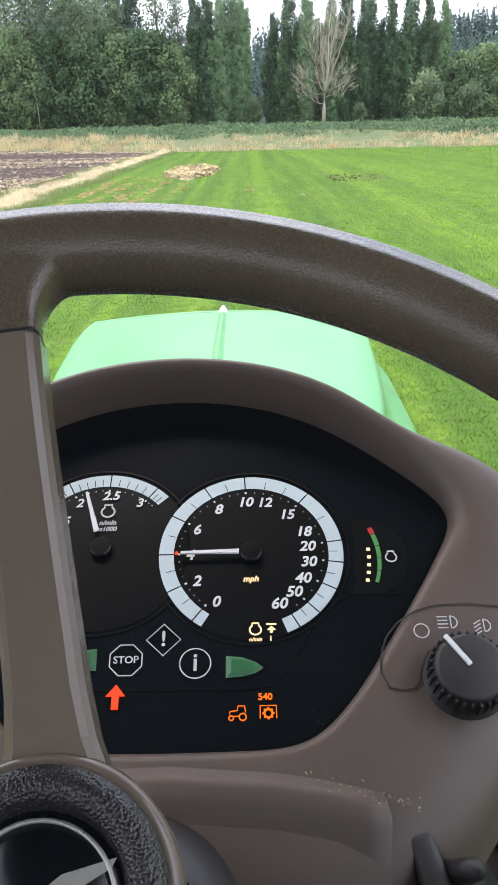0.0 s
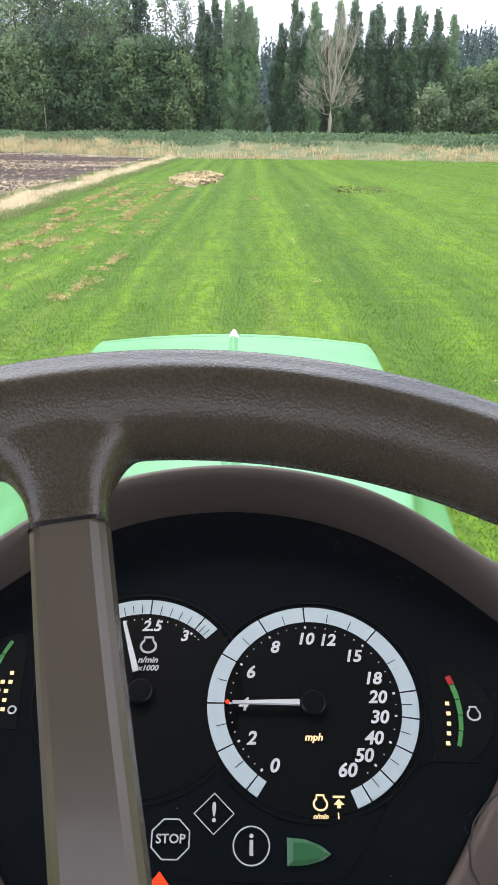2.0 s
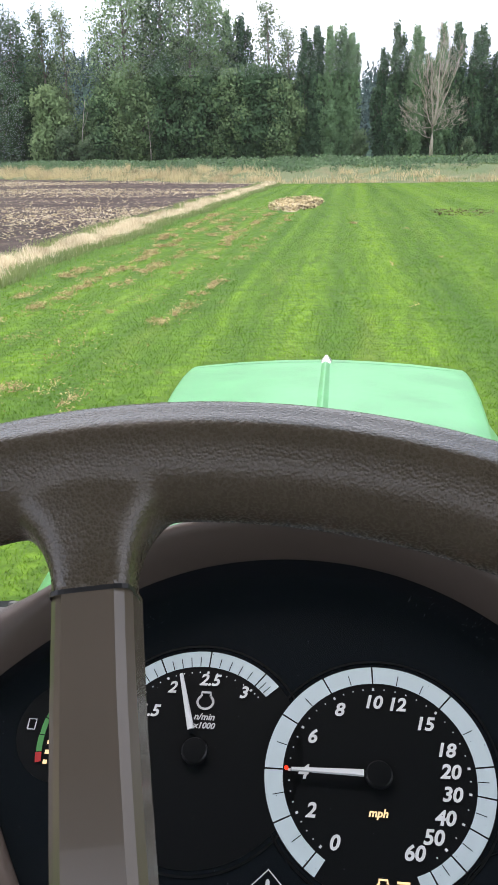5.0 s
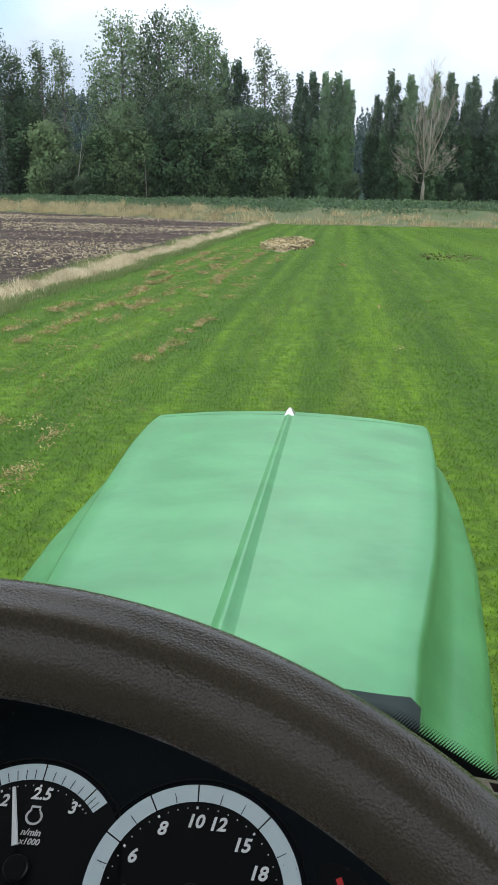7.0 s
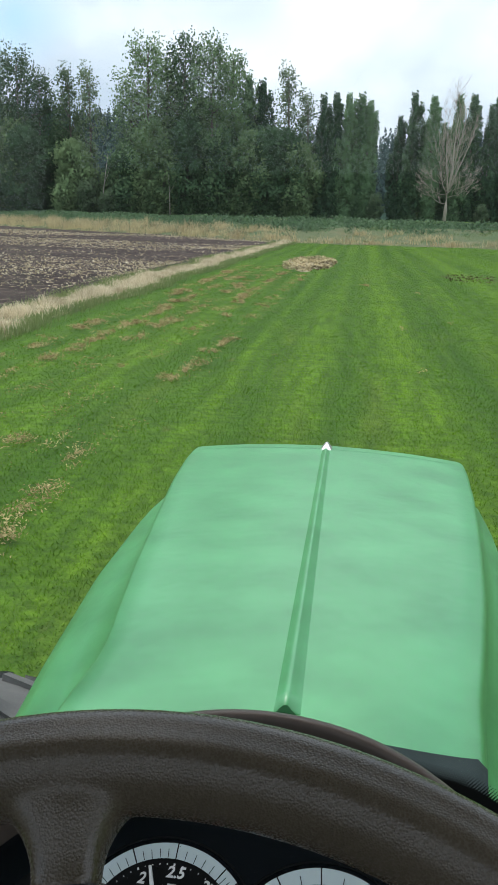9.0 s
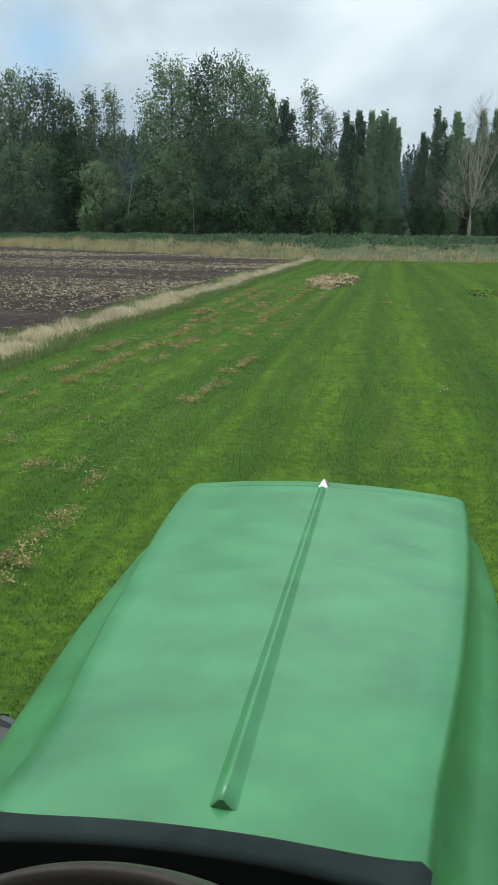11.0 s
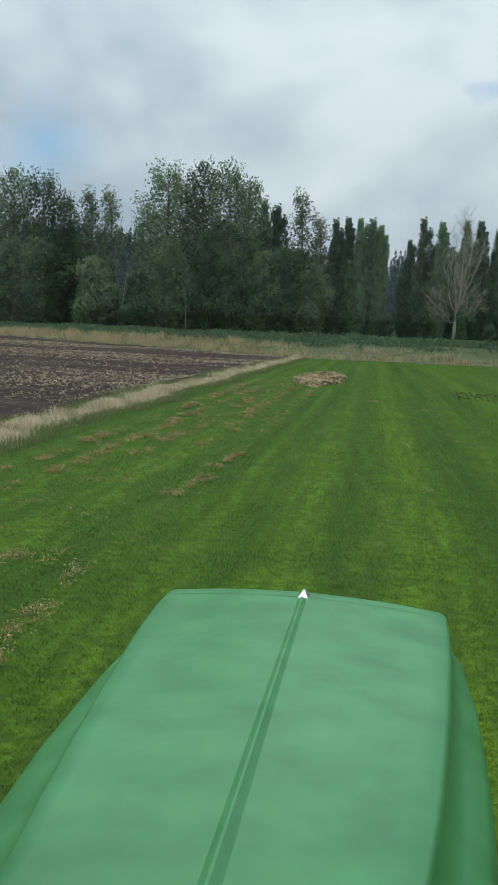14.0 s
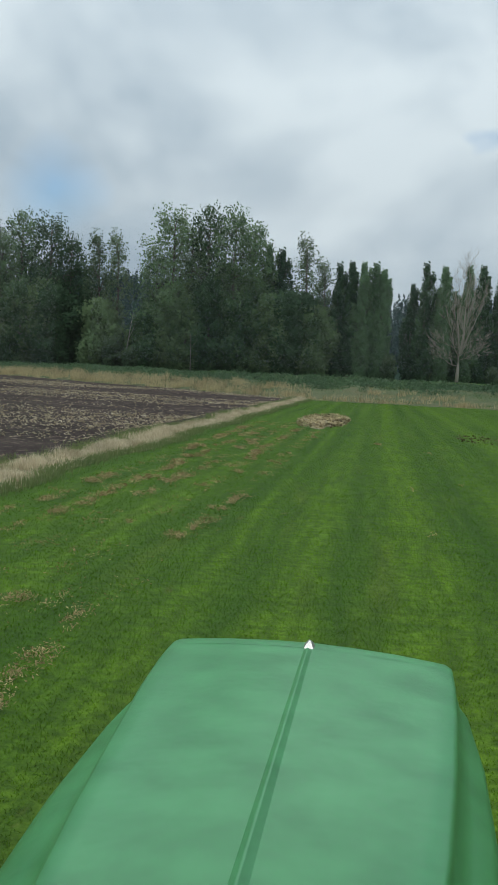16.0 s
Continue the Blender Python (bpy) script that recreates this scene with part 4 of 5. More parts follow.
line_strip(bm, circle(-11.3, -83.6, 1.4, 16), 0.8, -2.2, True)
line_strip(bm, [(-12.2, -81.4), (-12.0, -79.6), (-7.6, -79.2), (-7.2, -76.4), (-3.2, -76.4), (-2.7, -80.4)], 0.7, -2.2)
line_strip(bm, [(-9.8, -82.6), (-6.8, -82.6)], 0.7, -2.2)
bmesh.ops.scale(bm, vec=(0.74, 0.74, 1), space=Matrix.Translation((7.2, 80.6, 0)), verts=bm.verts)
part("lit_symbol", bm, ORANGE_LIGHT, cluster, "orange lit tractor outline symbol")
bm = bmesh.new()
bm.faces.new([bm.verts.new(v) for v in ((-66.5, -72.0, -2.2), (-57.5, -72.0, -2.2), (-62.0, -66.5, -2.2))])
line_strip(bm, [(-62.0, -71.5), (-62.0, -78)], 3.2, -2.2)
part("lit_symbol", bm, RED_LIGHT, cluster, "red lit arrow symbol")


def turn_lamp(pts):
    """A dull green arrow lens, faceted up to a ridge."""
    bm = bmesh.new()
    low = [bm.verts.new((x, y, -2.4)) for x, y in pts]
    cx, cy = sum(p[0] for p in pts) / len(pts), sum(p[1] for p in pts) / len(pts)
    mid = [bm.verts.new((cx + (x - cx) * 0.72, cy + (y - cy) * 0.62, -1.3)) for x, y in pts]
    for k in range(len(pts)):
        bm.faces.new((low[k], low[(k + 1) % len(pts)], mid[(k + 1) % len(pts)], mid[k]))
    bm.faces.new(mid)
    part("turn_lamp", bm, GREEN_LENS, cluster, "unlit dull green arrow lamp")


turn_lamp([(-12.6, -54.0), (-5.5, -54.6), (1.0, -57.0), (4.7, -60.0), (1.0, -62.4), (-5.0, -64.0), (-12.6, -64.4)])
turn_lamp([(-72.2, -49.0), (-79, -49.8), (-85.5, -51.6), (-89.3, -54.2), (-85.5, -57.0), (-79, -59.0), (-71.8, -60.0)])
bm = bmesh.new()
line_strip(bm, circle(-26.6, -57.2, 7.1, 40), 0.6, -2.2, True)
part("symbol_ring", bm, PRINT_GREY, cluster)
lettering("symbol_print", "i", -26.6, -57.0, 12.0, PRINT_GREY, cluster, shear=0.0, bold=0.016)
bm = bmesh.new()
line_strip(bm, [(-58.5 + 8.0 * math.cos(radians(22.5 + 45 * k)), -55.0 + 8.0 * math.sin(radians(22.5 + 45 * k))) for k in range(8)], 0.6, -2.2, True)
part("symbol_ring", bm, PRINT_GREY, cluster)
lettering("symbol_print", "STOP", -58.5, -55.0, 4.9, PRINT_GREY, cluster, shear=0.0, bold=0.018)
bm = bmesh.new()
line_strip(bm, [(-41.6, -37.6), (-33.6, -45.4), (-41.6, -53.2), (-49.6, -45.4)], 0.6, -2.2, True)
part("symbol_ring", bm, PRINT_GREY, cluster)
lettering("symbol_print", "!", -41.6, -45.2, 10.5, PRINT_GREY, cluster, shear=0.0, bold=0.02)


def side_scale(cx, cy, r, a0, a1, red_at_start, squares, parent):
    n = 4
    step = (a1 - a0) / (n + 0.6)
    a = a0
    for k in range(n + 1):
        w = step * (0.6 if k == 0 else 1.0)
        part("bar_segment", sector(cx, cy, r - 1.1, r + 1.5 - 0.2 * k, a, a + w * 0.94, -2.3, 6), RED_SCALE if k == 0 else GREEN_SCALE, parent)
        a += w
    for x, y in squares:
        part("lit_square", flat_poly([(x - 0.9, y - 0.85), (x + 0.9, y - 0.85), (x + 0.9, y + 0.85), (x - 0.9, y + 0.85)], -2.2), AMBER_LIGHT, parent)


temp_gauge = part("temperature_gauge", flat_poly(circle(56, -3, 22, 40, -75, 88) + [(52, 18), (50, -24)], -2.72, 0.2), DIAL_BLACK, tractor, "coolant temperature bar gauge", T0 @ MM)
side_scale(22, -4.0, 41.5, 24, -20, True, [(58.4, 0.6), (58.4, -3.8), (58.0, -8.2), (57.4, -12.4), (56.5, -16.6)], temp_gauge)
engine_symbol(temp_gauge, 69.3, -4.2, 2.7, PRINT_GREY)
fuel_gauge = part("fuel_gauge", flat_poly(circle(-131, 10, 22, 40, 92, 255) + [(-127, -12), (-129, 31)], -2.72, 0.2), DIAL_BLACK, tractor, "fuel bar gauge with lit amber squares", T0 @ MM)
side_scale(-98, 6.0, 43.5, 193, 149, True, [(-137.6 + 1.2 * (r > 2) + 3.4 * c, -3.6 + 4.1 * r) for r in range(5) for c in range(2) if not (r == 4 and c == 0)], fuel_gauge)
bm = bmesh.new()
line_strip(bm, circle(-130.1, -3.8, 1.6, 18), 0.8, -2.2, True)
line_strip(bm, [(-148.6, 9.6), (-148.6, 14.0), (-145.4, 14.0), (-145.4, 9.6), (-148.6, 9.6)], 0.6, -2.2)
part("fuel_symbol", bm, PRINT_GREY, fuel_gauge)
part("warning_dot", flat_poly(circle(-121.5, 27.5, 1.7, 18), -2.1, 0.4), NUMERAL, cluster, "small pale sensor dot")


part("warning_dot", flat_poly(circle(-37.2, 0.6, 0.9, 14), -1.9, 0.3), RED_LIGHT, cluster, "tiny red lit dot at the scale")


# faint raised lines moulded in the lens
bm = bmesh.new()
line_strip(bm, [(72, -24), (48, -24), (40, -27), (33, -34), (20, -55), (10, -68), (-5, -70), (-70, -69), (-95, -68)], 0.5, -2.7)
line_strip(bm, [(-92, -60), (-88, -66), (-72, -66.5)], 0.5, -2.7)
part("lens_groove", bm, DIAL_BLACK, cluster)

# light switch
KX, KY = 94.0, -69.0
PLATE = [(57, -66), (57.5, -58), (61, -49), (67, -42), (76, -36.5), (86, -33.8), (100, -33.2), (114, -35), (124, -40), (128, -48), (120, -58), (100, -52), (88, -52), (79, -57), (75, -65), (73.5, -71), (71, -73.5), (66, -74.5), (60, -73)]
bm = bmesh.new()
line_strip(bm, PLATE, 0.9, 4.0, True)
part("switch_plate_groove", bm, BLACK, dashboard)
light_switch = part("light_switch", lathe([(3.2, 19.0), (4.2, 18.6), (5.0, 17.2), (14, 16.0), (16.5, 15.0), (17, 13.5), (17, 0.01)], 44, "Z"), BLACK, tractor,
                    "round black ribbed light switch knob", T0 @ MM @ pose(KX, KY, 0), True)
for k in range(30):
    a = 2 * math.pi * k / 30
    bm = box_mesh(15.6, 17.6, -0.75, 0.75, 4.5, 15.2, 0.5, 1)
    part("knob_rib", bm, BLACK, light_switch, "", pose(0, 0, 0, 0, 0, math.degrees(a)))
bm = box_mesh(0.5, 17.0, -1.2, 1.2, 16.6, 18.0, 0.4, 1)
part("pointer", bm, NUMERAL, light_switch, "white pointer line on the knob", pose(0, 0, 0, 0, 0, 124))
for kind, x, y in (("off", 77.5, -46.5), ("high", 91.5, -42.5), ("low", 106.5, -44.5)):
    bm = bmesh.new()
    if kind == "off":
        line_strip(bm, circle(x, y, 3.4, 28), 0.6, 4.1, True)
    else:
        line_strip(bm, [(x, y + 3.0), (x, y - 3.0)] + circle(x, y, 3.0, 14, -90, 90)[1:], 0.6, 4.1, True)
        for k in range(4):
            dx, dy = (-6.0, 0) if kind == "high" else (-4.0, -4.0)
            line_strip(bm, [(x - 1.4, y + 2.7 - 1.8 * k), (x - 1.4 + dx * 0.8, y + 2.7 - 1.8 * k + dy * 0.5)], 0.6, 4.1)
    part("switch_symbol", bm, PRINT_GREY, dashboard)
bm = bmesh.new()
line_strip(bm, circle(2 * MID - KX, KY, 22, 44), 1.0, 4.0, True)
part("round_groove", bm, BLACK, dashboard)


# dust and scuffs lying on the cluster lens
rng1 = random.Random(17)
bm = bmesh.new()
for _ in range(420):
    x, y = rng1.uniform(-165, 92), rng1.uniform(-92, 92)
    if abs(x - MID) > 125 - 0.45 * abs(y - 15) or abs(y) > 90 - 0.004 * (x - MID) ** 2:
        continue
    r, th = rng1.uniform(0.10, 0.32), rng1.uniform(0, math.pi)
    c, q = Vector((math.cos(th), math.sin(th))) * r, rng1.uniform(0.3, 0.9)
    bm.faces.new([bm.verts.new((x + a, y + b, -1.9)) for a, b in ((-c.x, -c.y), (c.y * q, -c.x * q), (c.x, c.y), (-c.y * q, c.x * q))])
for cx, cy, n, sp in ((62, -58, 60, 4.0), (44, 66, 22, 4.5), (20, 78, 16, 4.0), (-98, 62, 16, 6.0), (70, 8, 14, 4.0), (30, -84, 12, 3.0)):
    for _ in range(n):
        x, y, th, ln = cx + rng1.gauss(0, sp), cy + rng1.gauss(0, sp), rng1.gauss(0.9, 0.5), rng1.uniform(0.15, 0.7)
        d, w = Vector((math.cos(th), math.sin(th))) * ln, rng1.uniform(0.04, 0.09)
        o = Vector((-d.y, d.x)).normalized() * w
        bm.faces.new([bm.verts.new((x + v.x, y + v.y, -1.9)) for v in (-d - o, -d + o, d + o, d - o)])
tagged(part("lens_dust", bm, LENS_DUST, cluster, "specks of dust and pale scuffs"), kind="stuff")

# deck between the instruments and the windscreen, with air slots
def deck_mesh():
    bm = bmesh.new()
    slots = [(0.088 + 0.047 * k, 0.129 + 0.047 * k) for k in range(4)]
    xl = sorted({round(v, 4) for v in [-0.60, -0.45, -0.3, -0.2, -0.1, 0.0, 0.05, 0.32, 0.45, 0.60] + [v for q in slots for v in q]})
    yl = [0.70, 0.80, 0.87, 0.920, 0.937, 0.950, 0.956, 0.959]
    zl = [1.76, 1.80, 1.785, 1.768, 1.762, 1.755, 1.750, 1.738]

    def at(x, j, dz=0.0):
        return bm.verts.new((x, yl[j] - 0.05 * x * x * 3, zl[j] + dz - 0.12 * x * x))

    grid = [[at(x, j) for j in range(len(yl))] for x in xl]
    for i in range(len(xl) - 1):
        hole = any(abs(xl[i] - a) < 1e-4 and abs(xl[i + 1] - b) < 1e-4 for a, b in slots)
        for j in range(len(yl) - 1):
            if hole and j == 3:
                top = [grid[i][j], grid[i + 1][j], grid[i + 1][j + 1], grid[i][j + 1]]
                low = [bm.verts.new(v.co + Vector((0, 0, -0.022))) for v in top]
                for k in range(4):
                    bm.faces.new((top[k], low[k], low[(k + 1) % 4], top[(k + 1) % 4]))
                continue
            bm.faces.new((grid[i][j], grid[i + 1][j], grid[i + 1][j + 1], grid[i][j + 1]))
    return bm


deck = part("dash_deck", deck_mesh(), BROWN, tractor, "brown dashboard deck with air slots below the windscreen", T0)
part("slot_floor", box_mesh(0.085, 0.275, 0.912, 0.94, 1.728, 1.742, 0.002, 1), BLACK, deck, "black air slot depth")

# steering column cover below the panel
def column_mesh():
    bm = bmesh.new()
    rows = []
    prof = [(-100, 2.0, 0), (-104, 3.0, 0), (-108, 7.0, 0), (-113, 9.0, 1), (-119, 7.0, 1), (-150, -8.0, 1), (-190, -30, 1), (-240, -70, 1), (-320, -150, 1)]
    xsn = [-150, -142, -134, -126, -110, -80, MID, 10, 30, 44, 52, 57, 60, 64]
    for y, z, full in prof:
        row = []
        for x in xsn:
            u = abs(x - (-45)) / 108
            bend = -16 * u ** 2.2
            zz = z - (26 * max(0, u - 0.9) / 0.1 if u > 0.9 else 0)
            row.append(bm.verts.new((x, y + bend, zz)))
        rows.append(row)
    for a, b in zip(rows, rows[1:]):
        for k in range(len(xsn) - 1):
            bm.faces.new((a[k], a[k + 1], b[k + 1], b[k]))
    return bm


part("column_cover", column_mesh(), BROWN, tractor, "brown moulded steering column cover", T0 @ MM, True)
lever = part("lever_boot", box_mesh(-6, 6, -26, 22, -30, 6, 4, 3), BLACK, tractor, "black rubber lever boot beside the column", T0 @ MM @ pose(70, -152, -4, 0, 0, 14), True)
part("lever_stalk", lathe([(-10, 5.0), (8, 5.0), (14, 4.0), (16, 0.01)], 20, "Z"), BLACK, lever, "", pose(10, 4, 0, 10, 20, 0), True)
rng0 = random.Random(11)
bm = bmesh.new()
for _ in range(60):
    x = rng0.uniform(20, 66)
    y = -104 - 0.3 * (x - 10) + rng0.gauss(0, 2.4) - 4
    r, th = rng0.uniform(0.25, 0.9), rng0.uniform(0, math.pi)
    c, s = math.cos(th) * r, math.sin(th) * r
    q = rng0.uniform(0.2, 0.6)
    bm.faces.new([bm.verts.new((x + a, y + b, 7.4 + rng0.uniform(0, 0.6))) for a, b in ((-c, -s), (s * q, -c * q), (c, s), (-s * q, c * q))])
tagged(part("chaff_crumbs", bm, STRAW, dashboard, "crumbs of pale chaff and dust"), kind="stuff")

# ---- steering wheel ----
WT = radians(44.4)
SPOKE_AT = 99.3
WHEEL = Matrix.Translation((0.0195, 0.483, 1.857)) @ Euler((WT, 0, 0)).to_matrix().to_4x4() @ pose(0, 0, 0, 0, 0, 0)
R_MAJ, R_MIN = 0.217, 0.0155


def rim_mesh():
    """A round rim with a soft ridge on its inner face towards the driver."""
    bm = bmesh.new()
    n, m = 160, 36
    rings = []
    for i in range(n):
        a = 2 * math.pi * i / n
        ring = []
        for j in range(m):
            b = 2 * math.pi * j / m
            q = 1.0 + 0.075 * math.exp(-((b - 1.48) / 0.22) ** 2) - 0.06 * math.exp(-((b - 0.95) / 0.26) ** 2)
            rr = R_MAJ + R_MIN * 1.02 * q * math.cos(b)
            ring.append(bm.verts.new((rr * math.cos(a), rr * math.sin(a), R_MIN * 0.98 * q * math.sin(b))))
        rings.append(ring)
    for i in range(n):
        for j in range(m):
            bm.faces.new((rings[i][j], rings[(i + 1) % n][j], rings[(i + 1) % n][(j + 1) % m], rings[i][(j + 1) % m]))
    return bm


def spoke_grip_mesh():
    """The grained foot of a spoke, flaring into the rim."""
    bm = bmesh.new()
    rows = []
    for k in range(25):
        u = 1 - (1 - k / 24) ** 1.6
        r = 0.181 + (0.2125 - 0.181) * u
        rf, d = 0.022, 0.2055 - r
        round_off = rf - math.sqrt(max(0.0, rf * rf - (rf - max(0.0, d)) ** 2)) if d < rf else 0.0
        flare = 0.0102 + round_off
        th = 0.0082 + 0.0042 * smooth(0.05, 0.9, u)
        square = 0.6 + 0.15 * smooth(0.3, 1.0, u)
        row = []
        for j in range(16):
            b = 2 * math.pi * j / 16
            c, s = math.cos(b), math.sin(b)
            sx = math.copysign(abs(c) ** square, c)
            sz = math.copysign(abs(s) ** square, s)
            row.append(bm.verts.new((r, sx * flare, sz * th)))
        rows.append(row)
    for a, b in zip(rows, rows[1:]):
        for j in range(16):
            bm.faces.new((a[j], a[(j + 1) % 16], b[(j + 1) % 16], b[j]))
    bm.faces.new(rows[0])
    bm.faces.new(rows[-1])
    return bm


def wheel_skin():
    """Rim and the three spoke grips, moulded as one."""
    bm = rim_mesh()
    for k in range(3):
        grip = spoke_grip_mesh()
        grip.transform(pose(0, 0, 0, 0, 0, SPOKE_AT + 120 * k))
        me = bpy.data.meshes.new("grip")
        grip.to_mesh(me)
        grip.free()
        bm.from_mesh(me)
        bpy.data.meshes.remove(me)
    return bm


steering = part("steering_wheel", wheel_skin(), LEATHER, tractor, "dark brown steering wheel with grained rim and flat spoke", T0 @ WHEEL, True)
skin = steering.modifiers.new("skin", "REMESH")
skin.mode, skin.voxel_size, skin.use_smooth_shade = "VOXEL", 0.0013, True
ease = steering.modifiers.new("ease", "SMOOTH")
ease.factor, ease.iterations = 0.5, 8


def spoke_mesh():
    """Flat-topped arm with chamfered edges, from the hub to the grip."""
    bm = bmesh.new()
    rows = []
    for k in range(12):
        u = k / 11
        r = 0.030 + (0.183 - 0.030) * u
        w = 0.0118 - 0.0020 * smooth(0, 1, u) + 0.006 * (1 - smooth(0, 0.25, u))
        z = -0.016 * (1 - smooth(0.0, 0.9, u))
        rows.append([bm.verts.new((r, y, z + dz)) for y, dz in ((-w, -0.008), (-w, 0.0035), (-w + 0.0016, 0.0058), (-w + 0.0036, 0.0078), (w - 0.0036, 0.0078), (w - 0.0016, 0.0058), (w, 0.0035), (w, -0.008))])
    for a, b in zip(rows, rows[1:]):
        for j in range(8):
            bm.faces.new((a[j], a[(j + 1) % 8], b[(j + 1) % 8], b[j]))
    bm.faces.new(rows[0])
    bm.faces.new(rows[-1])
    bmesh.ops.bevel(bm, geom=[e for e in bm.edges if len(e.link_faces) == 2 and e.calc_face_angle(0) > 0.3], offset=0.0007, segments=2, affect="EDGES", profile=0.5)
    return bm


for k in range(3):
    turn = pose(0, 0, 0, 0, 0, SPOKE_AT + 120 * k)
    part("spoke", spoke_mesh(), SPOKE_BROWN, steering, "smooth brown flat spoke", turn)
    bm = bmesh.new()
    vs = []
    for j in range(32):
        b = 2 * math.pi * j / 32
        c, s = math.cos(b), math.sin(b)
        sx, sz = math.copysign(abs(c) ** 0.35, c) * 0.0099, math.copysign(abs(s) ** 0.35, s) * 0.0080
        vs.append((bm.verts.new((0.1812, sx, sz)), bm.verts.new((0.1824, sx, sz))))
    for j in range(32):
        bm.faces.new((vs[j][0], vs[j][1], vs[(j + 1) % 32][1], vs[(j + 1) % 32][0]))
    part("spoke_seam", bm, BLACK, steering, "", turn)
hub = part("hub", lathe([(-0.06, 0.030), (-0.03, 0.0425), (-0.010, 0.0440), (-0.006, 0.0430), (-0.004, 0.0400), (-0.006, 0.036), (-0.006, 0.002)], 72, "Z"), SPOKE_BROWN, steering, "brown wheel hub", pose(-0.008, 0.018, 0) @ Matrix.Scale(0.84, 4), True)
part("hub_pad", lathe([(-0.006, 0.0402), (-0.001, 0.0396), (0.002, 0.0365), (0.0028, 0.033), (0.001, 0.0290), (-0.002, 0.0275), (-0.003, 0.0265)], 72, "Z"), BLACK_GRAIN, hub, "black grained hub ring", None, True)
part("badge_face", lathe([(-0.0034, 0.0268), (-0.0022, 0.0262), (-0.0018, 0.0005)], 64, "Z"), PANEL_BLACK, hub, "black round badge face", None, True)
part("badge_ring", lathe([(-0.0022, 0.0246), (-0.0010, 0.0244), (-0.0010, 0.0232), (-0.0022, 0.0230)], 64, "Z"), SILVER, hub, "thin silver badge ring", None, True)
bm = flat_poly([(0.002, 0.006), (0.006, 0.010), (0.012, 0.0125), (0.0215, 0.0165), (0.0205, 0.0135), (0.014, 0.0085), (0.008, 0.0030), (0.003, -0.006), (-0.004, -0.016), (-0.007, -0.016), (-0.002, -0.004)], -0.0012)
part("badge_shape", bm, SILVER, hub, "plain silver swoosh shape", pose(0, 0, 0, 0, 0, -8))
part("steering_column", lathe([(-0.30, 0.045), (-0.05, 0.040), (-0.045, 0.034)], 40, "Z"), BLACK, steering, "black steering column", None, True)

# ---- trees ----
def ring_points(rng, n):
    v = rng.normal(size=(n, 3))
    return v / np.linalg.norm(v, axis=1)[:, None]


def tree_thing(name, label, trunk_bm, bark, leaves_me, group):
    root = tagged(new(name), label, "tree", group)
    part("trunk", trunk_bm, bark, root, "", None, True)
    part("crown", leaves_me, None, root)
    return root


def broad_tree(seed, h, w, per=42, clusters=170, leaf=0.55, low=0.16, material=None, top=0.92, clump=0.215, peak=0.52):
    """A tall broadleaf tree: trunk, rising limbs and clumps of leaves on them."""
    rng = np.random.default_rng(seed)
    bm = bmesh.new()
    bend = rng.normal(0, 0.02 * h, 2)
    spine = [(bend[0] * math.sin(u * 2.5), bend[1] * math.sin(u * 2.1), h * 0.94 * u) for u in np.linspace(0, 1, 8)]
    tube(bm, spine, [0.42 * (1 - 0.9 * u) * h / 30 + 0.04 for u in np.linspace(0, 1, 8)], 8)
    ends = []
    for k in range(clusters):
        u = low + (1.0 - low) * (k + rng.uniform()) / clusters
        a = k * 2.4 + rng.normal(0, 0.6)
        reach = (u - peak) / (1.03 - peak) if u > peak else (peak - u) / (peak + 0.05)
        shape = max(0.05, 1 - reach ** 2.3) ** 0.6
        lobe = 0.75 + 0.35 * math.sin(a * 2 + seed) * math.sin(u * 9 + seed)
        r = w * 0.5 * shape * lobe * rng.uniform(0.25, 1.0) ** 0.55
        z0 = h * max(0.08, u - 0.16 * rng.uniform(0.4, 1.0))
        z1 = h * u * top + h * (1 - top) * u ** 6
        j = min(7, max(0, int(z0 / h / 0.94 * 7)))
        p1 = (spine[j][0] * 0.6 + r * math.cos(a), spine[j][1] * 0.6 + r * math.sin(a), z1)
        p0 = (spine[j][0], spine[j][1], z0)
        if k % 3 == 0:
            mid = tuple((p0[i] * 0.5 + p1[i] * 0.5) + (0.4 if i == 2 else 0) for i in range(3))
            tube(bm, [p0, mid, p1], [0.10 * h / 30, 0.06 * h / 30, 0.02], 5)
        ends.append(p1)
    ends = np.array(ends)
    size = w ** 0.5 * clump
    k = np.repeat(np.arange(len(ends)), per)
    grow = rng.uniform(0.6, 1.3, len(ends))[k][:, None]
    off = np.clip(rng.normal(size=(len(k), 3)), -1.7, 1.7) * np.array([size, size, size * 1.25]) * grow
    c = ends[k] + off
    c[:, 2] = np.clip(c[:, 2], 0.4, None)
    radial = ends[k] * np.array([1, 1, 0]) / (w * 0.5)
    nrm = off / (size * grow) + radial * 0.9 + np.array([0, 0, 0.55]) + rng.normal(0, 0.35, off.shape)
    return bm, leaf_cloud("crown", c, rng.uniform(0.55, 1.25, len(c)) * leaf, nrm, material, rng)


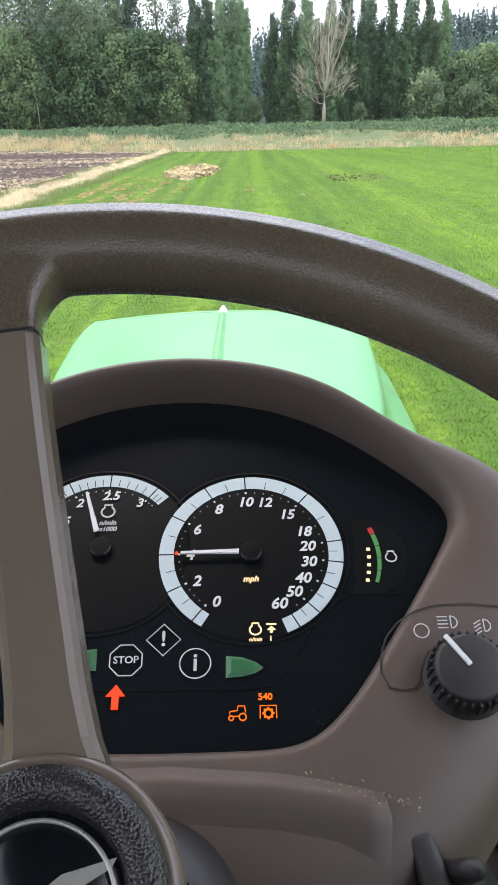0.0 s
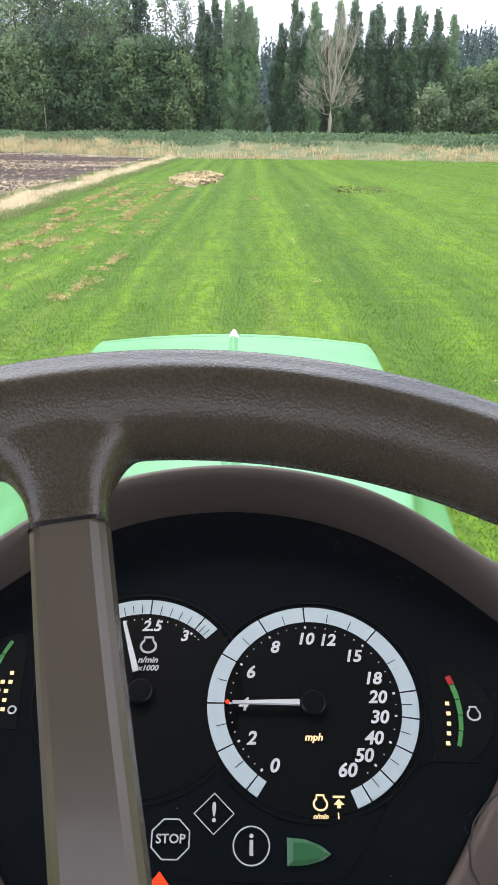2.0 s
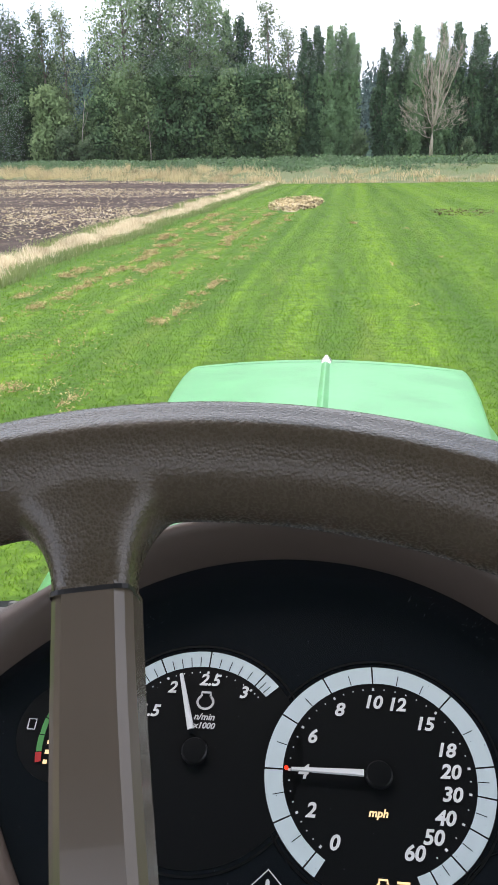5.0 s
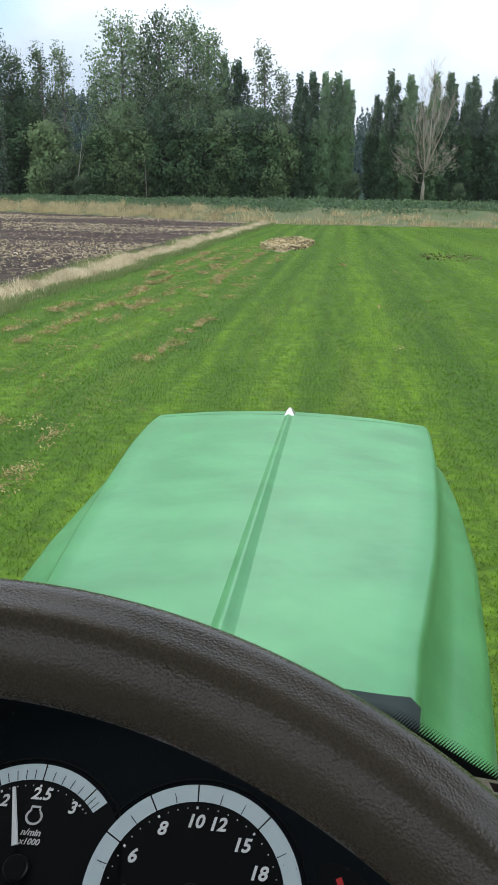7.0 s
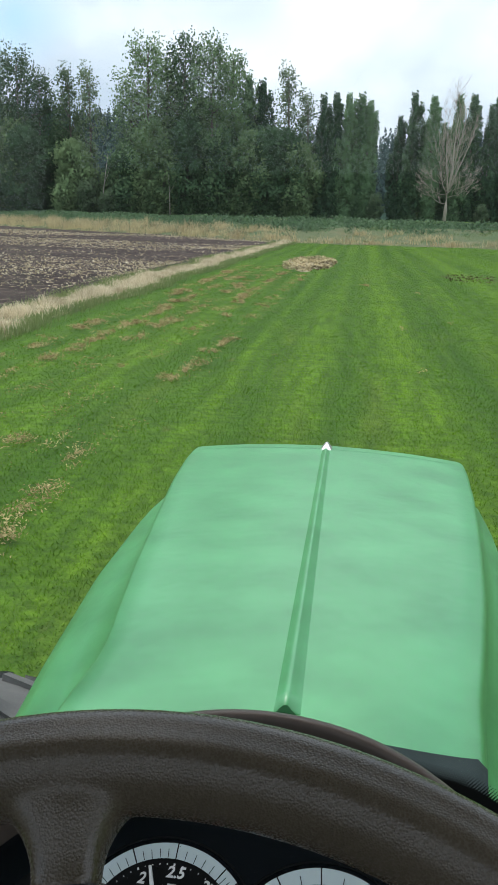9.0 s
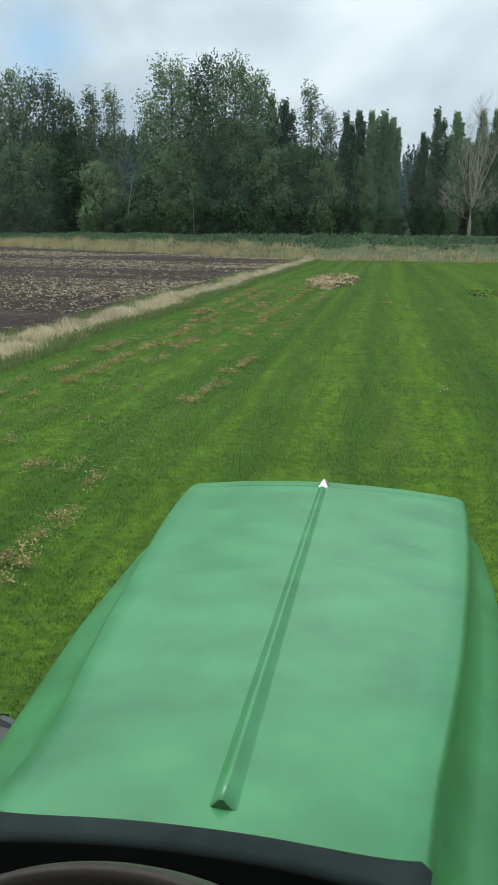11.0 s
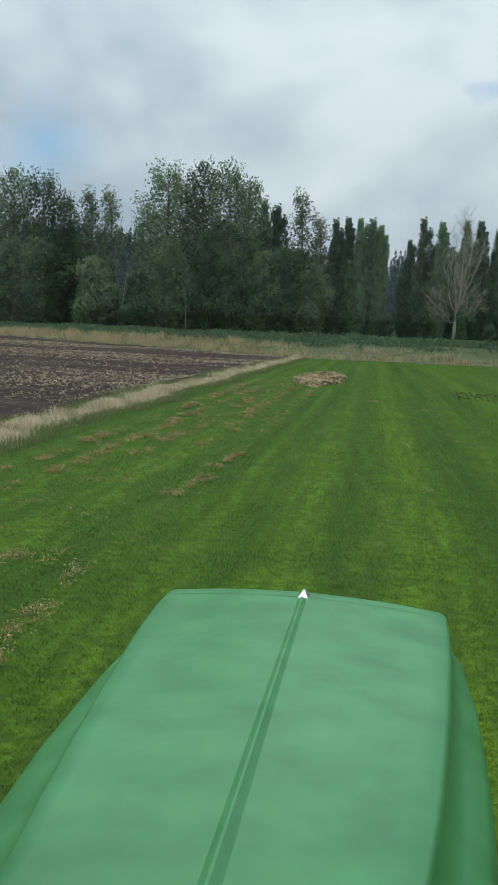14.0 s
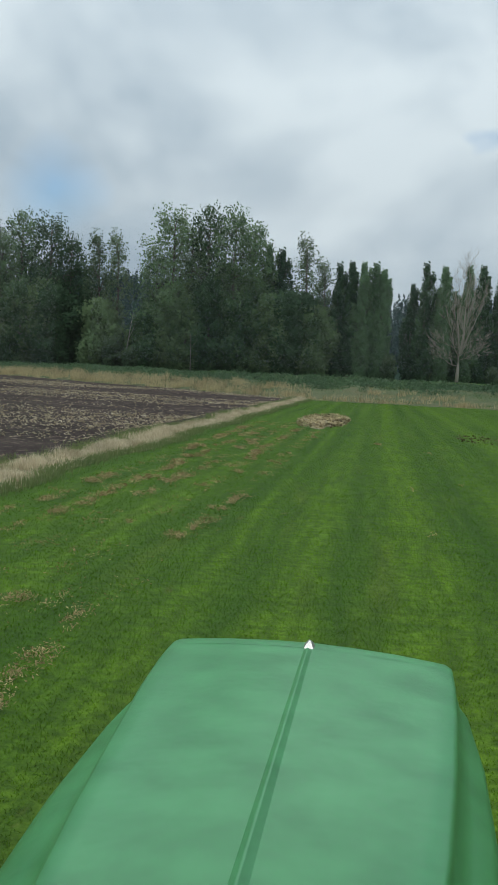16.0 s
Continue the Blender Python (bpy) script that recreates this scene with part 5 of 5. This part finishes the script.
def poplar_tree(seed, h, w):
    """A columnar poplar: one tight pointed column, with lower stems that make a broad skirt to the ground."""
    rng = np.random.default_rng(seed)
    bm = bmesh.new()
    tube(bm, [(0, 0, 0), (0.1, 0, h * 0.4), (0, 0.05, h * 0.75), (0, 0, h * 0.97)], [0.40, 0.28, 0.14, 0.03], 8)
    pts, axes = [], []
    stems = [(0, 0, 1.0, 150)]
    for k in range(4):
        a = k * 1.57 + rng.uniform(0, 1.2)
        q = w * rng.uniform(0.20, 0.36)
        stems.append((q * math.cos(a), q * math.sin(a) * 0.8, (0.93, 0.80, 0.62, 0.45)[k] * rng.uniform(0.95, 1.05), 74))
    for lx, ly, top, n in stems:
        for k in range(n):
            u = (k + rng.uniform()) / n
            z = h * (0.02 + (top - 0.02) * u)
            full = (1 - smooth(0.80, 1.02, u) * 0.88) * (1.12 - 0.30 * u)
            wave = 0.80 + 0.22 * math.sin(u * 23 + seed + lx * 3)
            r = w * 0.20 * full * wave * rng.uniform(0.35, 1.15) ** 0.6
            a = rng.uniform(0, 6.28)
            fade = smooth(0.0, 0.35, u) * 0.6 + 0.4
            pts.append((lx * fade + r * math.cos(a), ly * fade + r * math.sin(a), z))
            axes.append((math.cos(a), math.sin(a), 0.0))
            if k % 10 == 0:
                tube(bm, [(lx * fade * 0.3, ly * fade * 0.3, max(0.5, z - h * 0.12)), (lx * fade * 0.8 + r * 0.5 * math.cos(a), ly * fade * 0.8 + r * 0.5 * math.sin(a), z - h * 0.03), pts[-1]], [0.07, 0.05, 0.015], 5)
    pts, axes = np.array(pts), np.array(axes)
    k = np.repeat(np.arange(len(pts)), 24)
    sig = np.array([0.31, 0.31, 0.52])
    off = np.clip(rng.normal(size=(len(k), 3)), -1.6, 1.6) * sig
    c = pts[k] + off
    c[:, 2] = np.clip(c[:, 2], 0.4, None)
    nrm = off / sig + axes[k] * 1.1 + np.array([0, 0, 0.5]) + rng.normal(0, 0.35, off.shape)
    return bm, leaf_cloud("crown", c, rng.uniform(0.24, 0.50, len(c)), nrm, LEAF_POPLAR, rng)


def place(proto, spots, rng):
    """Stand copies of a prototype about; each spot is x, y and a size factor. The prototype takes the first spot."""
    made = []
    for k, (x, y, s) in enumerate(spots):
        m = pose(x, y, height(x, y) - 0.1, 0, 0, rng.uniform(-22, 22)) @ Matrix.Diagonal((s * rng.uniform(0.92, 1.08), s * rng.uniform(0.92, 1.08), s, 1))
        made.append((m, k))
    for m, k in made[1:]:
        copy_thing(proto, m)
    proto.matrix_basis = made[0][0]


rt = random.Random(21)
BR = "row of tall trees behind the field"
TALL = "tall dark green broadleaf tree with open crown"
for seed, w, label, material, per, clusters, leaf, peak, spots in (
        (1, 14.5, TALL, LEAF_BROAD, 50, 165, 0.42, 0.60, [(-42.6, 168, 1.02), (-69.4, 170, 0.985), (-92, 175, 1.0)]),
        (2, 11.5, TALL, LEAF_BROAD, 50, 150, 0.42, 0.62, [(-35.2, 169, 1.035), (-75.8, 171, 1.02), (-84, 172, 0.98), (-104, 176, 1.0)]),
        (4, 13.0, TALL, LEAF_BROAD, 50, 160, 0.42, 0.56, [(-29.4, 168, 1.01), (-45.8, 170, 0.76), (-64.6, 171, 0.86), (-98, 174, 0.95)]),
        (9, 11.0, TALL, LEAF_BROAD, 50, 140, 0.42, 0.55, [(-25.6, 169, 0.94), (-38.8, 171, 0.93), (-80, 171, 0.9)]),
        (3, 7.6, "slender green broadleaf tree, sky showing through its crown", LEAF_AIRY, 44, 92, 0.40, 0.66, [(-59.3, 169, 0.875), (-55.3, 170, 0.89), (-15.9, 171, 0.885), (-12.2, 171, 0.74)])):
    bm, me = broad_tree(seed, 30.8, w, per, clusters, leaf, 0.12, material, 0.95, 0.25, peak)
    place(tree_thing("broadleaf_tree", label, bm, BARK, me, BR), spots, rt)

PO = "columnar poplars behind the field"
pop_spots = [[(-8.8, 169, 0.98), (-1.7, 170, 0.99), (8.0, 169, 1.0), (16.3, 170, 1.0), (23.4, 171, 0.97), (34.2, 171, 0.94), (-20.6, 171, 1.10)],
             [(-6.4, 170, 1.0), (0.0, 170, 0.95), (11.6, 169, 0.985), (19.0, 171, 1.01), (27.2, 170, 0.96), (37.4, 172, 0.92)],
             [(-4.0, 169, 0.985), (5.7, 170, 0.83), (14.0, 172, 0.80), (22.2, 170, 0.92), (30.6, 171, 0.97), (-23.2, 171, 1.13)]]
for seed, spots in zip((5, 6, 7), pop_spots):
    bm, me = poplar_tree(seed, 22.4, 5.4)
    place(tree_thing("poplar_tree", "tall narrow dark green columnar poplar", bm, BARK, me, PO), spots, rt)

# second, denser rows and undergrowth between the trunks
UG = "undergrowth below the tree row"
for seed, hh, ww, spots in ((11, 15, 10, [(-88, 166, 1.1), (-66, 165, 1.05), (-34, 166, 1.15), (-19, 167, 1.05), (-73, 178, 1.3), (-25, 178, 1.3), (45.5, 171, 0.85), (-41, 167, 1.1)]),
                            (12, 12, 9, [(-80, 165, 1.1), (-56.5, 165, 1.1), (-46, 166, 1.05), (-27, 166, 1.25), (-12.5, 168, 1.1), (12, 174, 0.8), (30, 173, 0.8), (-61, 170, 1.3), (41, 170, 0.95)]),
                            (13, 14, 9, [(-74, 166, 1.15), (-50.6, 167, 0.55), (-38.5, 165, 0.95), (-22.5, 166, 1.05), (-8, 174, 0.8), (20, 174, 0.8), (26, 175, 0.8), (-84, 178, 1.4), (-33, 178, 1.5), (37, 174, 0.8), (-15.8, 169, 1.1), (-69, 168, 1.2), (52, 173, 0.85)])):
    bm, me = broad_tree(seed, hh, ww, 66, 150, 0.46, 0.03, LEAF_BUSH, 0.95)
    place(tree_thing("understorey_tree", "low dark green bushy tree in the tree row", bm, BARK, me, UG), spots, rt)
bm, me = broad_tree(15, 5.5, 5.0, 50, 60, 0.35, 0.02, LEAF_AIRY, 0.95)
place(tree_thing("shrub", "rounded pale green shrub at the tree row's foot", bm, BARK, me, UG), [(32.2, 160, 1.35), (1.9, 166, 0.8), (41, 163, 1.0), (-48.3, 160, 0.75), (-52.5, 162, 1.1), (20.6, 160, 0.55)], rt)


def dead_tree():
    """A bare, bleached tree with long rising limbs and twigs."""
    rng = random.Random(8)
    bm = bmesh.new()
    h = 26.0

    def grow(p, d, length, r, level):
        pts, rad = [p], [r]
        for k in range(4):
            d = (d + Vector((rng.gauss(0, 0.10), rng.gauss(0, 0.10), 0.10))).normalized()
            p = p + d * length / 4
            pts.append(p)
            rad.append(r * (1 - 0.72 * (k + 1) / 4))
        tube(bm, pts, rad, 6 if level < 2 else 4)
        if level < 3:
            for k in range((0, 5, 4)[level] if level else 0):
                i = rng.randint(1, 4)
                q = d + Vector((rng.gauss(0, 0.6), rng.gauss(0, 0.6), rng.uniform(-0.1, 0.5)))
                grow(pts[i], q.normalized(), length * rng.uniform(0.35, 0.6), rad[i] * 0.75 + 0.012, level + 1)

    fork = h * 0.27
    tube(bm, [Vector((0, 0, 0)), Vector((0.12, 0, fork * 0.5)), Vector((0.1, 0, fork))], [0.46, 0.38, 0.33], 10)
    for k, (dx, dy, top, r) in enumerate(((0.08, 0.0, 1.0, 0.22), (-0.05, 0.1, 0.95, 0.14), (0.14, -0.1, 0.93, 0.14), (0.25, 0.15, 0.80, 0.12), (-0.17, -0.1, 0.66, 0.08))):
        pts = []
        for i in range(8):
            u = i / 7
            pts.append(Vector((0.1 + dx * h * 0.75 * u ** 0.75 + 0.2 * math.sin(u * 7 + k), dy * h * 0.5 * u, fork - 0.3 + (h * top - fork) * u)))
        tube(bm, pts, [r * (1 - 0.93 * i / 7) + 0.012 for i in range(8)], 7)
        for j in range(13):
            i = rng.randint(1, 6)
            q = pts[i] + (pts[i + 1] - pts[i]) * rng.random()
            a = rng.uniform(0, 6.28)
            d = Vector((math.cos(a) * 0.55, math.sin(a) * 0.55, 0.95))
            grow(q, d.normalized(), h * rng.uniform(0.10, 0.22), 0.032 * (1.15 - i / 7) + 0.012, 1)
    for a, z, reach in ((3.05, 0.245, 0.235), (0.25, 0.21, 0.19), (3.3, 0.17, 0.20), (5.9, 0.26, 0.22), (1.2, 0.24, 0.16), (2.8, 0.33, 0.22), (0.1, 0.36, 0.25)):
        pts = [Vector((reach * h * u * math.cos(a), reach * h * u * math.sin(a) * 0.7, h * (z + 0.02 * u + 0.09 * u * u) + 0.25 * math.sin(u * 6 + a))) for u in (0, 0.2, 0.4, 0.6, 0.8, 1.0)]
        tube(bm, pts, [0.07, 0.058, 0.046, 0.034, 0.022, 0.010], 6)
        for j in range(9):
            i = rng.randint(1, 4)
            d = Vector((math.cos(a) * 0.7 + rng.gauss(0, 0.4), rng.gauss(0, 0.5), rng.uniform(-0.3, 0.9)))
            grow(pts[i], d.normalized(), h * rng.uniform(0.06, 0.14), 0.022, 1)
    return bm


dead = tagged(new("dead_tree"), "bare bleached dead tree standing before the poplars", "tree")
part("trunk", dead_tree(), PALE_BARK, dead, "", None, True)
dead.matrix_basis = pose(14.4, 162, height(14.4, 162) - 0.1) @ Matrix.Scale(0.80, 4)

# pale bare trunks leaning among the undergrowth
for x, lean, tall in ((-49.6, 1.3, 11.5), (-36.4, -0.3, 8.0)):
    bm = bmesh.new()
    tube(bm, [(0, 0, 0), (lean * 0.15, 0, tall * 0.35), (lean * 0.6, 0, tall * 0.7), (lean, 0, tall)], [0.11, 0.085, 0.06, 0.02], 7)
    tube(bm, [(lean * 0.4, 0, tall * 0.55), (lean * 0.4 + 0.8, 0, tall * 0.7), (lean * 0.4 + 1.2, 0, tall * 0.82)], [0.05, 0.04, 0.015], 5)
    bare = tagged(new("bare_trunk"), "pale bare leaning trunk at the wood's edge", "tree")
    part("trunk", bm, WEATHERED_BARK, bare, "", None, True)
    bare.matrix_basis = pose(x, 161.5, height(x, 161.5) - 0.1)

# distant wooded hill
verts, faces = [], []
hx = [float(v) for v in np.arange(-900, 901, 30)]
hy = [320, 380, 440, 500, 560, 620, 700, 800]


def hill(x, y):
    u = smooth(320, 620, y)
    return 2.2 + u * (42 - 0.062 * x * (1 - smooth(60, 160, x)) + 3 * math.sin(x * 0.017) + 14 * math.exp(-((x - 200) / 80) ** 2))


for x in hx:
    for y in hy:
        verts.append((x, y, hill(x, y)))
for i in range(len(hx) - 1):
    for j in range(len(hy) - 1):
        a = i * len(hy) + j
        faces.append((a, a + len(hy), a + len(hy) + 1, a + 1))
tagged(new("wooded_hill", mesh_from("wooded_hill", verts, faces, FOREST_FLOOR, True)), "distant wooded hill behind the tree row", "hill", kind="structure")
rng = np.random.default_rng(31)
cs, sz, ns = [], [], []
for k in range(1700):
    x = rng.uniform(-45, 175) if k % 3 == 0 else rng.uniform(-260, -110) if k % 3 == 1 else rng.uniform(-420, 220)
    y = rng.uniform(330, 680)
    z, hh = hill(x, y), rng.uniform(10, 19)
    m = 60
    u = rng.uniform(0, 1, m) ** 0.7
    r = (1 - u) * hh * 0.19 + 0.3
    th = rng.uniform(0, 6.28, m)
    rr = r * rng.uniform(0.4, 1, m)
    cs.append(np.stack([x + rr * np.cos(th), y + rr * np.sin(th), z + u * hh], 1))
    ns.append(np.stack([np.cos(th), np.sin(th), np.full(m, 0.7)], 1) + rng.normal(0, 0.4, (m, 3)))
    sz.append(rng.uniform(1.2, 2.6, m) * (1.1 - 0.6 * u))
tagged(new("hill_conifers", leaf_cloud("hill_conifers", np.concatenate(cs), np.concatenate(sz), np.concatenate(ns), CONIFER, rng)), "conifers covering a distant hill, haze put into their colour", "woods", kind="stuff")

# ---- rough grass, brambles, straw and lawn blades ----
rng = np.random.default_rng(41)


def zs(x, y):
    return np.array([height(a, b) for a, b in zip(x, y)])


def clumps(count, per, near, far, spread):
    """Points gathered in clumps on the bank, between two distances past the field's end."""
    cx = -120 + 180 * rng.uniform(0, 1, count) ** 0.85
    cd = rng.uniform(near, far, count)
    k = np.repeat(np.arange(count), per)
    px = cx[k] + rng.normal(0, spread, len(k))
    py = np.array([edge_line(v) for v in cx])[k] + cd[k] + rng.normal(0, spread, len(k))
    return px, py, k


x, y, k = clumps(1900, 40, 8, 40, 0.8)
tall = rng.uniform(0.35, 1.15, 1900)[k]
c = np.stack([x, y, zs(x, y) + rng.uniform(0, 1, len(x)) ** 0.7 * tall], 1)
tagged(new("brambles", leaf_cloud("brambles", c, rng.uniform(0.12, 0.27, len(x)), np.stack([rng.normal(0, 0.7, len(x)), rng.normal(-0.3, 0.6, len(x)), np.full(len(x), 0.8)], 1), LEAF_BRAMBLE, rng)), "bank of green brambles before the trees", "brambles", kind="stuff")
x, y, k = clumps(2200, 22, 0.0, 9.0, 0.30)
d = y - np.array([edge_line(v) for v in x])
ok = (x < -7) | (d < 1.4) | ((d > 4.5) & (d < 8) & (np.sin(x * 0.4) > -0.4))
x, y, k = x[ok], y[ok], k[ok]
r = np.stack([x, y, zs(x, y)], 1)
tagged(new("bank_grass", blade_cloud("bank_grass", r, rng.uniform(0.20, 1.05, 2200)[k] * rng.uniform(0.6, 1, len(x)) * (1 + 0.45 * np.clip((-6 - x) / 12, 0, 1)), rng.uniform(0.02, 0.06, len(x)), 0.8, TAN_GRASS, rng)), "tufts of tall dry tan grass along the field's end", "grass", kind="stuff")
x, y, k = clumps(1900, 24, 1.2, 15, 0.45)
r = np.stack([x, y, zs(x, y)], 1)
tagged(new("bank_grass_green", blade_cloud("bank_grass_green", r, rng.uniform(0.15, 0.45, 1900)[k] * rng.uniform(0.6, 1, len(x)), rng.uniform(0.025, 0.06, len(x)), 0.75, RANK_GRASS, rng)), "tufts of green grass among dry stalks", "grass", kind="stuff")

n = 60000
y = 8 + (83 - 8) * rng.uniform(0, 1, n) ** 1.7
u = np.clip(rng.normal(0.58, 0.16, n), 0.05, 0.97)
x0 = np.array([strip_left(v) for v in y])
x1 = np.array([strip_right(v) for v in y])
x = x0 + (x1 - x0) * u
tuft = 0.75 + 0.75 * np.sin(y * 1.9 + 2 * np.sin(y * 0.7)) * np.sin(x * 2.2 + y * 0.6)
hgt = rng.uniform(0.07, 0.25, n) * np.clip(tuft, 0.2, 1.5)
wid = rng.uniform(0.006, 0.014, n) * (1 + y / 40)
r = np.stack([x, y, np.full(n, 0.02)], 1)
tagged(new("margin_straw", blade_cloud("margin_straw", r, hgt, wid, 0.7, STRAW, rng)), "strip of tall pale dry grass between soil and lawn", "grass", kind="stuff")
n = 46000
y = 8 + (83 - 8) * rng.uniform(0, 1, n) ** 1.7
side = rng.uniform(0, 1, n) < 0.55
x = np.where(side, np.array([strip_right(v) for v in y]) + rng.normal(-0.12, 0.16, n), np.array([strip_left(v) for v in y]) + rng.normal(0.25, 0.28, n))
r = np.stack([x, y, np.full(n, 0.0)], 1)
tagged(new("margin_grass", blade_cloud("margin_grass", r, rng.uniform(0.08, 0.2, n), rng.uniform(0.006, 0.012, n) * (1 + y / 40), 0.6, RANK_GRASS, rng)), "green grass edging the dry strip", "grass", kind="stuff")

# crop residue on the soil
n = 95000
y = 6 + 100 * rng.uniform(0, 1, n) ** 1.4
x = -8.4 - 70 * rng.uniform(0, 1, n) ** 1.5
patch = np.sin(y * 0.23 + 0.4 * np.sin(x * 0.35)) + 0.5 * np.sin(x * 0.21 + y * 0.11) + rng.normal(0, 0.6, n) + 0.5 * np.sin(y * 0.9 + 0.15 * x)
ok = (patch > 0.35) & (y < np.array([edge_line(v) for v in x]) - 1.5)
x, y = x[ok], y[ok]
c = np.stack([x, y, np.full(len(x), 0.09)], 1)
tagged(new("crop_residue", quad_cloud("crop_residue", c, rng.uniform(0.014, 0.060, len(x)) * (1 + y / 50), STRAW, rng, 0.6, 2.0)), "pale scraps of crop residue on ploughed soil", "residue", kind="stuff")

# clumps of dry clippings lying in rows on the lawn
cl_pts, cl_sz = [], []
for row_x, count, spread in ((-5.25, 70, 0.08), (-4.55, 52, 0.09), (-3.85, 34, 0.10), (-3.1, 30, 0.10), (-2.3, 24, 0.10), (-2.5, 13, 0.20), (0.9, 3, 0.3), (2.2, 3, 0.4)):
    for _ in range(count):
        yc = 3.6 + 5.5 * rng.uniform() if row_x == -2.5 else 4.5 + 31 * rng.uniform() ** 1.25
        xc = row_x + rng.normal(0, spread)
        strong = rng.uniform() ** (1.5 if row_x == -2.5 else 2.2)
        for _ in range(1 + int(strong * 3)):
            m = int(14 + 140 * strong * rng.uniform(0.4, 1))
            ex, ey = rng.uniform(0.03, 0.09, 2)
            px = xc + rng.normal(0, 0.07) + rng.normal(0, ex, m)
            py = yc + rng.normal(0, 0.32) + rng.normal(0, ey * 1.6, m)
            cl_pts.append(np.stack([px, py, 0.028 + 0.048 * rng.uniform(0, 1, m)], 1))
            cl_sz.append(rng.uniform(0.006, 0.014, m) * (1 + yc / 15))
for row_x in (-5.25, -4.55, -3.85, -3.1, -2.3):        # thin litter along the same rows
    m = 2600
    py = 5 + 36 * rng.uniform(0, 1, m) ** 0.9
    keep = np.sin(py * 1.7 + row_x * 3) + np.sin(py * 4.1 + row_x) > 0.2
    py = py[keep]
    px = row_x + rng.normal(0, 0.13, len(py))
    cl_pts.append(np.stack([px, py, np.full(len(py), 0.03)], 1))
    cl_sz.append(rng.uniform(0.006, 0.013, len(py)) * (1 + py / 20))
cl = np.concatenate(cl_pts)
tagged(new("dry_clippings", quad_cloud("dry_clippings", cl, np.concatenate(cl_sz), CLIPPINGS, rng, 0.35, 2.2)), "brown clumps of dry clippings lying on the grass", "clippings", kind="stuff")


def bare_patch(cx, cy, rx, ry, seed, n=64):
    rg = random.Random(seed)
    ph = [rg.uniform(0, 6.28) for _ in range(6)]
    verts, faces = [(cx, cy, 0.03)], []
    for ring in (0.5, 1.0):
        for k in range(n):
            a = 2 * math.pi * k / n
            q = ring * (1 + 0.18 * math.sin(3 * a + ph[0]) + 0.10 * math.sin(7 * a + ph[1]) + 0.07 * math.sin(13 * a + ph[2]) + 0.05 * math.sin(23 * a + ph[3]))
            verts.append((cx + rx * q * math.cos(a), cy + ry * q * math.sin(a), 0.02 if ring < 1 else 0.006))
    for k in range(n):
        faces.append((0, 1 + k, 1 + (k + 1) % n))
        faces.append((1 + k, 1 + n + k, 1 + n + (k + 1) % n, 1 + (k + 1) % n))
    return mesh_from("bare_patch", verts, faces, EARTH, True)


tagged(new("bare_patch", bare_patch(-2.5, 44.0, 1.05, 5.6, 2)), "patch of bare dry earth in the grass", "ground patch", kind="structure")
for seed, (cx, cy, rx, ry, m) in enumerate(((-2.5, 44.0, 1.12, 6.0, 1500), (4.6, 36.0, 1.15, 2.2, 260))):
    th, q = rng.uniform(0, 6.28, m), np.sqrt(rng.uniform(0, 1.35, m))
    c = np.stack([cx + rx * q * np.cos(th), cy + ry * q * np.sin(th), rng.uniform(0.02, 0.16, m)], 1)
    tagged(new("patch_tufts", quad_cloud("patch_tufts", c * np.array([1, 1, (1.0, 0.4)[seed]]), rng.uniform(0.06, 0.2, m) * (1.0, 0.6)[seed], TAN_GRASS, rng, 0.6)), "ragged tufts round a bare patch", "grass", kind="stuff")

# lawn: short blades, thick round the tractor and thinning ahead
n = 400000
y = 1.0 + 83 * rng.uniform(0, 1, n) ** 1.7
wide = rng.uniform(-1, 1, n) + rng.normal(0, 0.06, n)
x = np.where(wide < 0, wide * (0.9 + 0.46 * y), wide * (0.9 + 0.36 * y))
ok = (x > -6.15) & (y < np.array([edge_line(v) for v in x]) - 0.2)
x, y = x[ok], y[ok]
r = np.stack([x, y, np.zeros(len(x))], 1)
tall = rng.uniform(0.012, 0.034, len(x)) * (0.8 + 0.2 * np.sin(x * 5.1 + 2 * np.sin(y * 1.3)) * np.sin(y * 3.7 + x))
tagged(new("lawn_grass", blade_cloud("lawn_grass", r, tall, rng.uniform(0.003, 0.006, len(x)) * (1 + y / 10), 1.5, LAWN, rng)), "short mown green grass blades", "grass", kind="stuff")
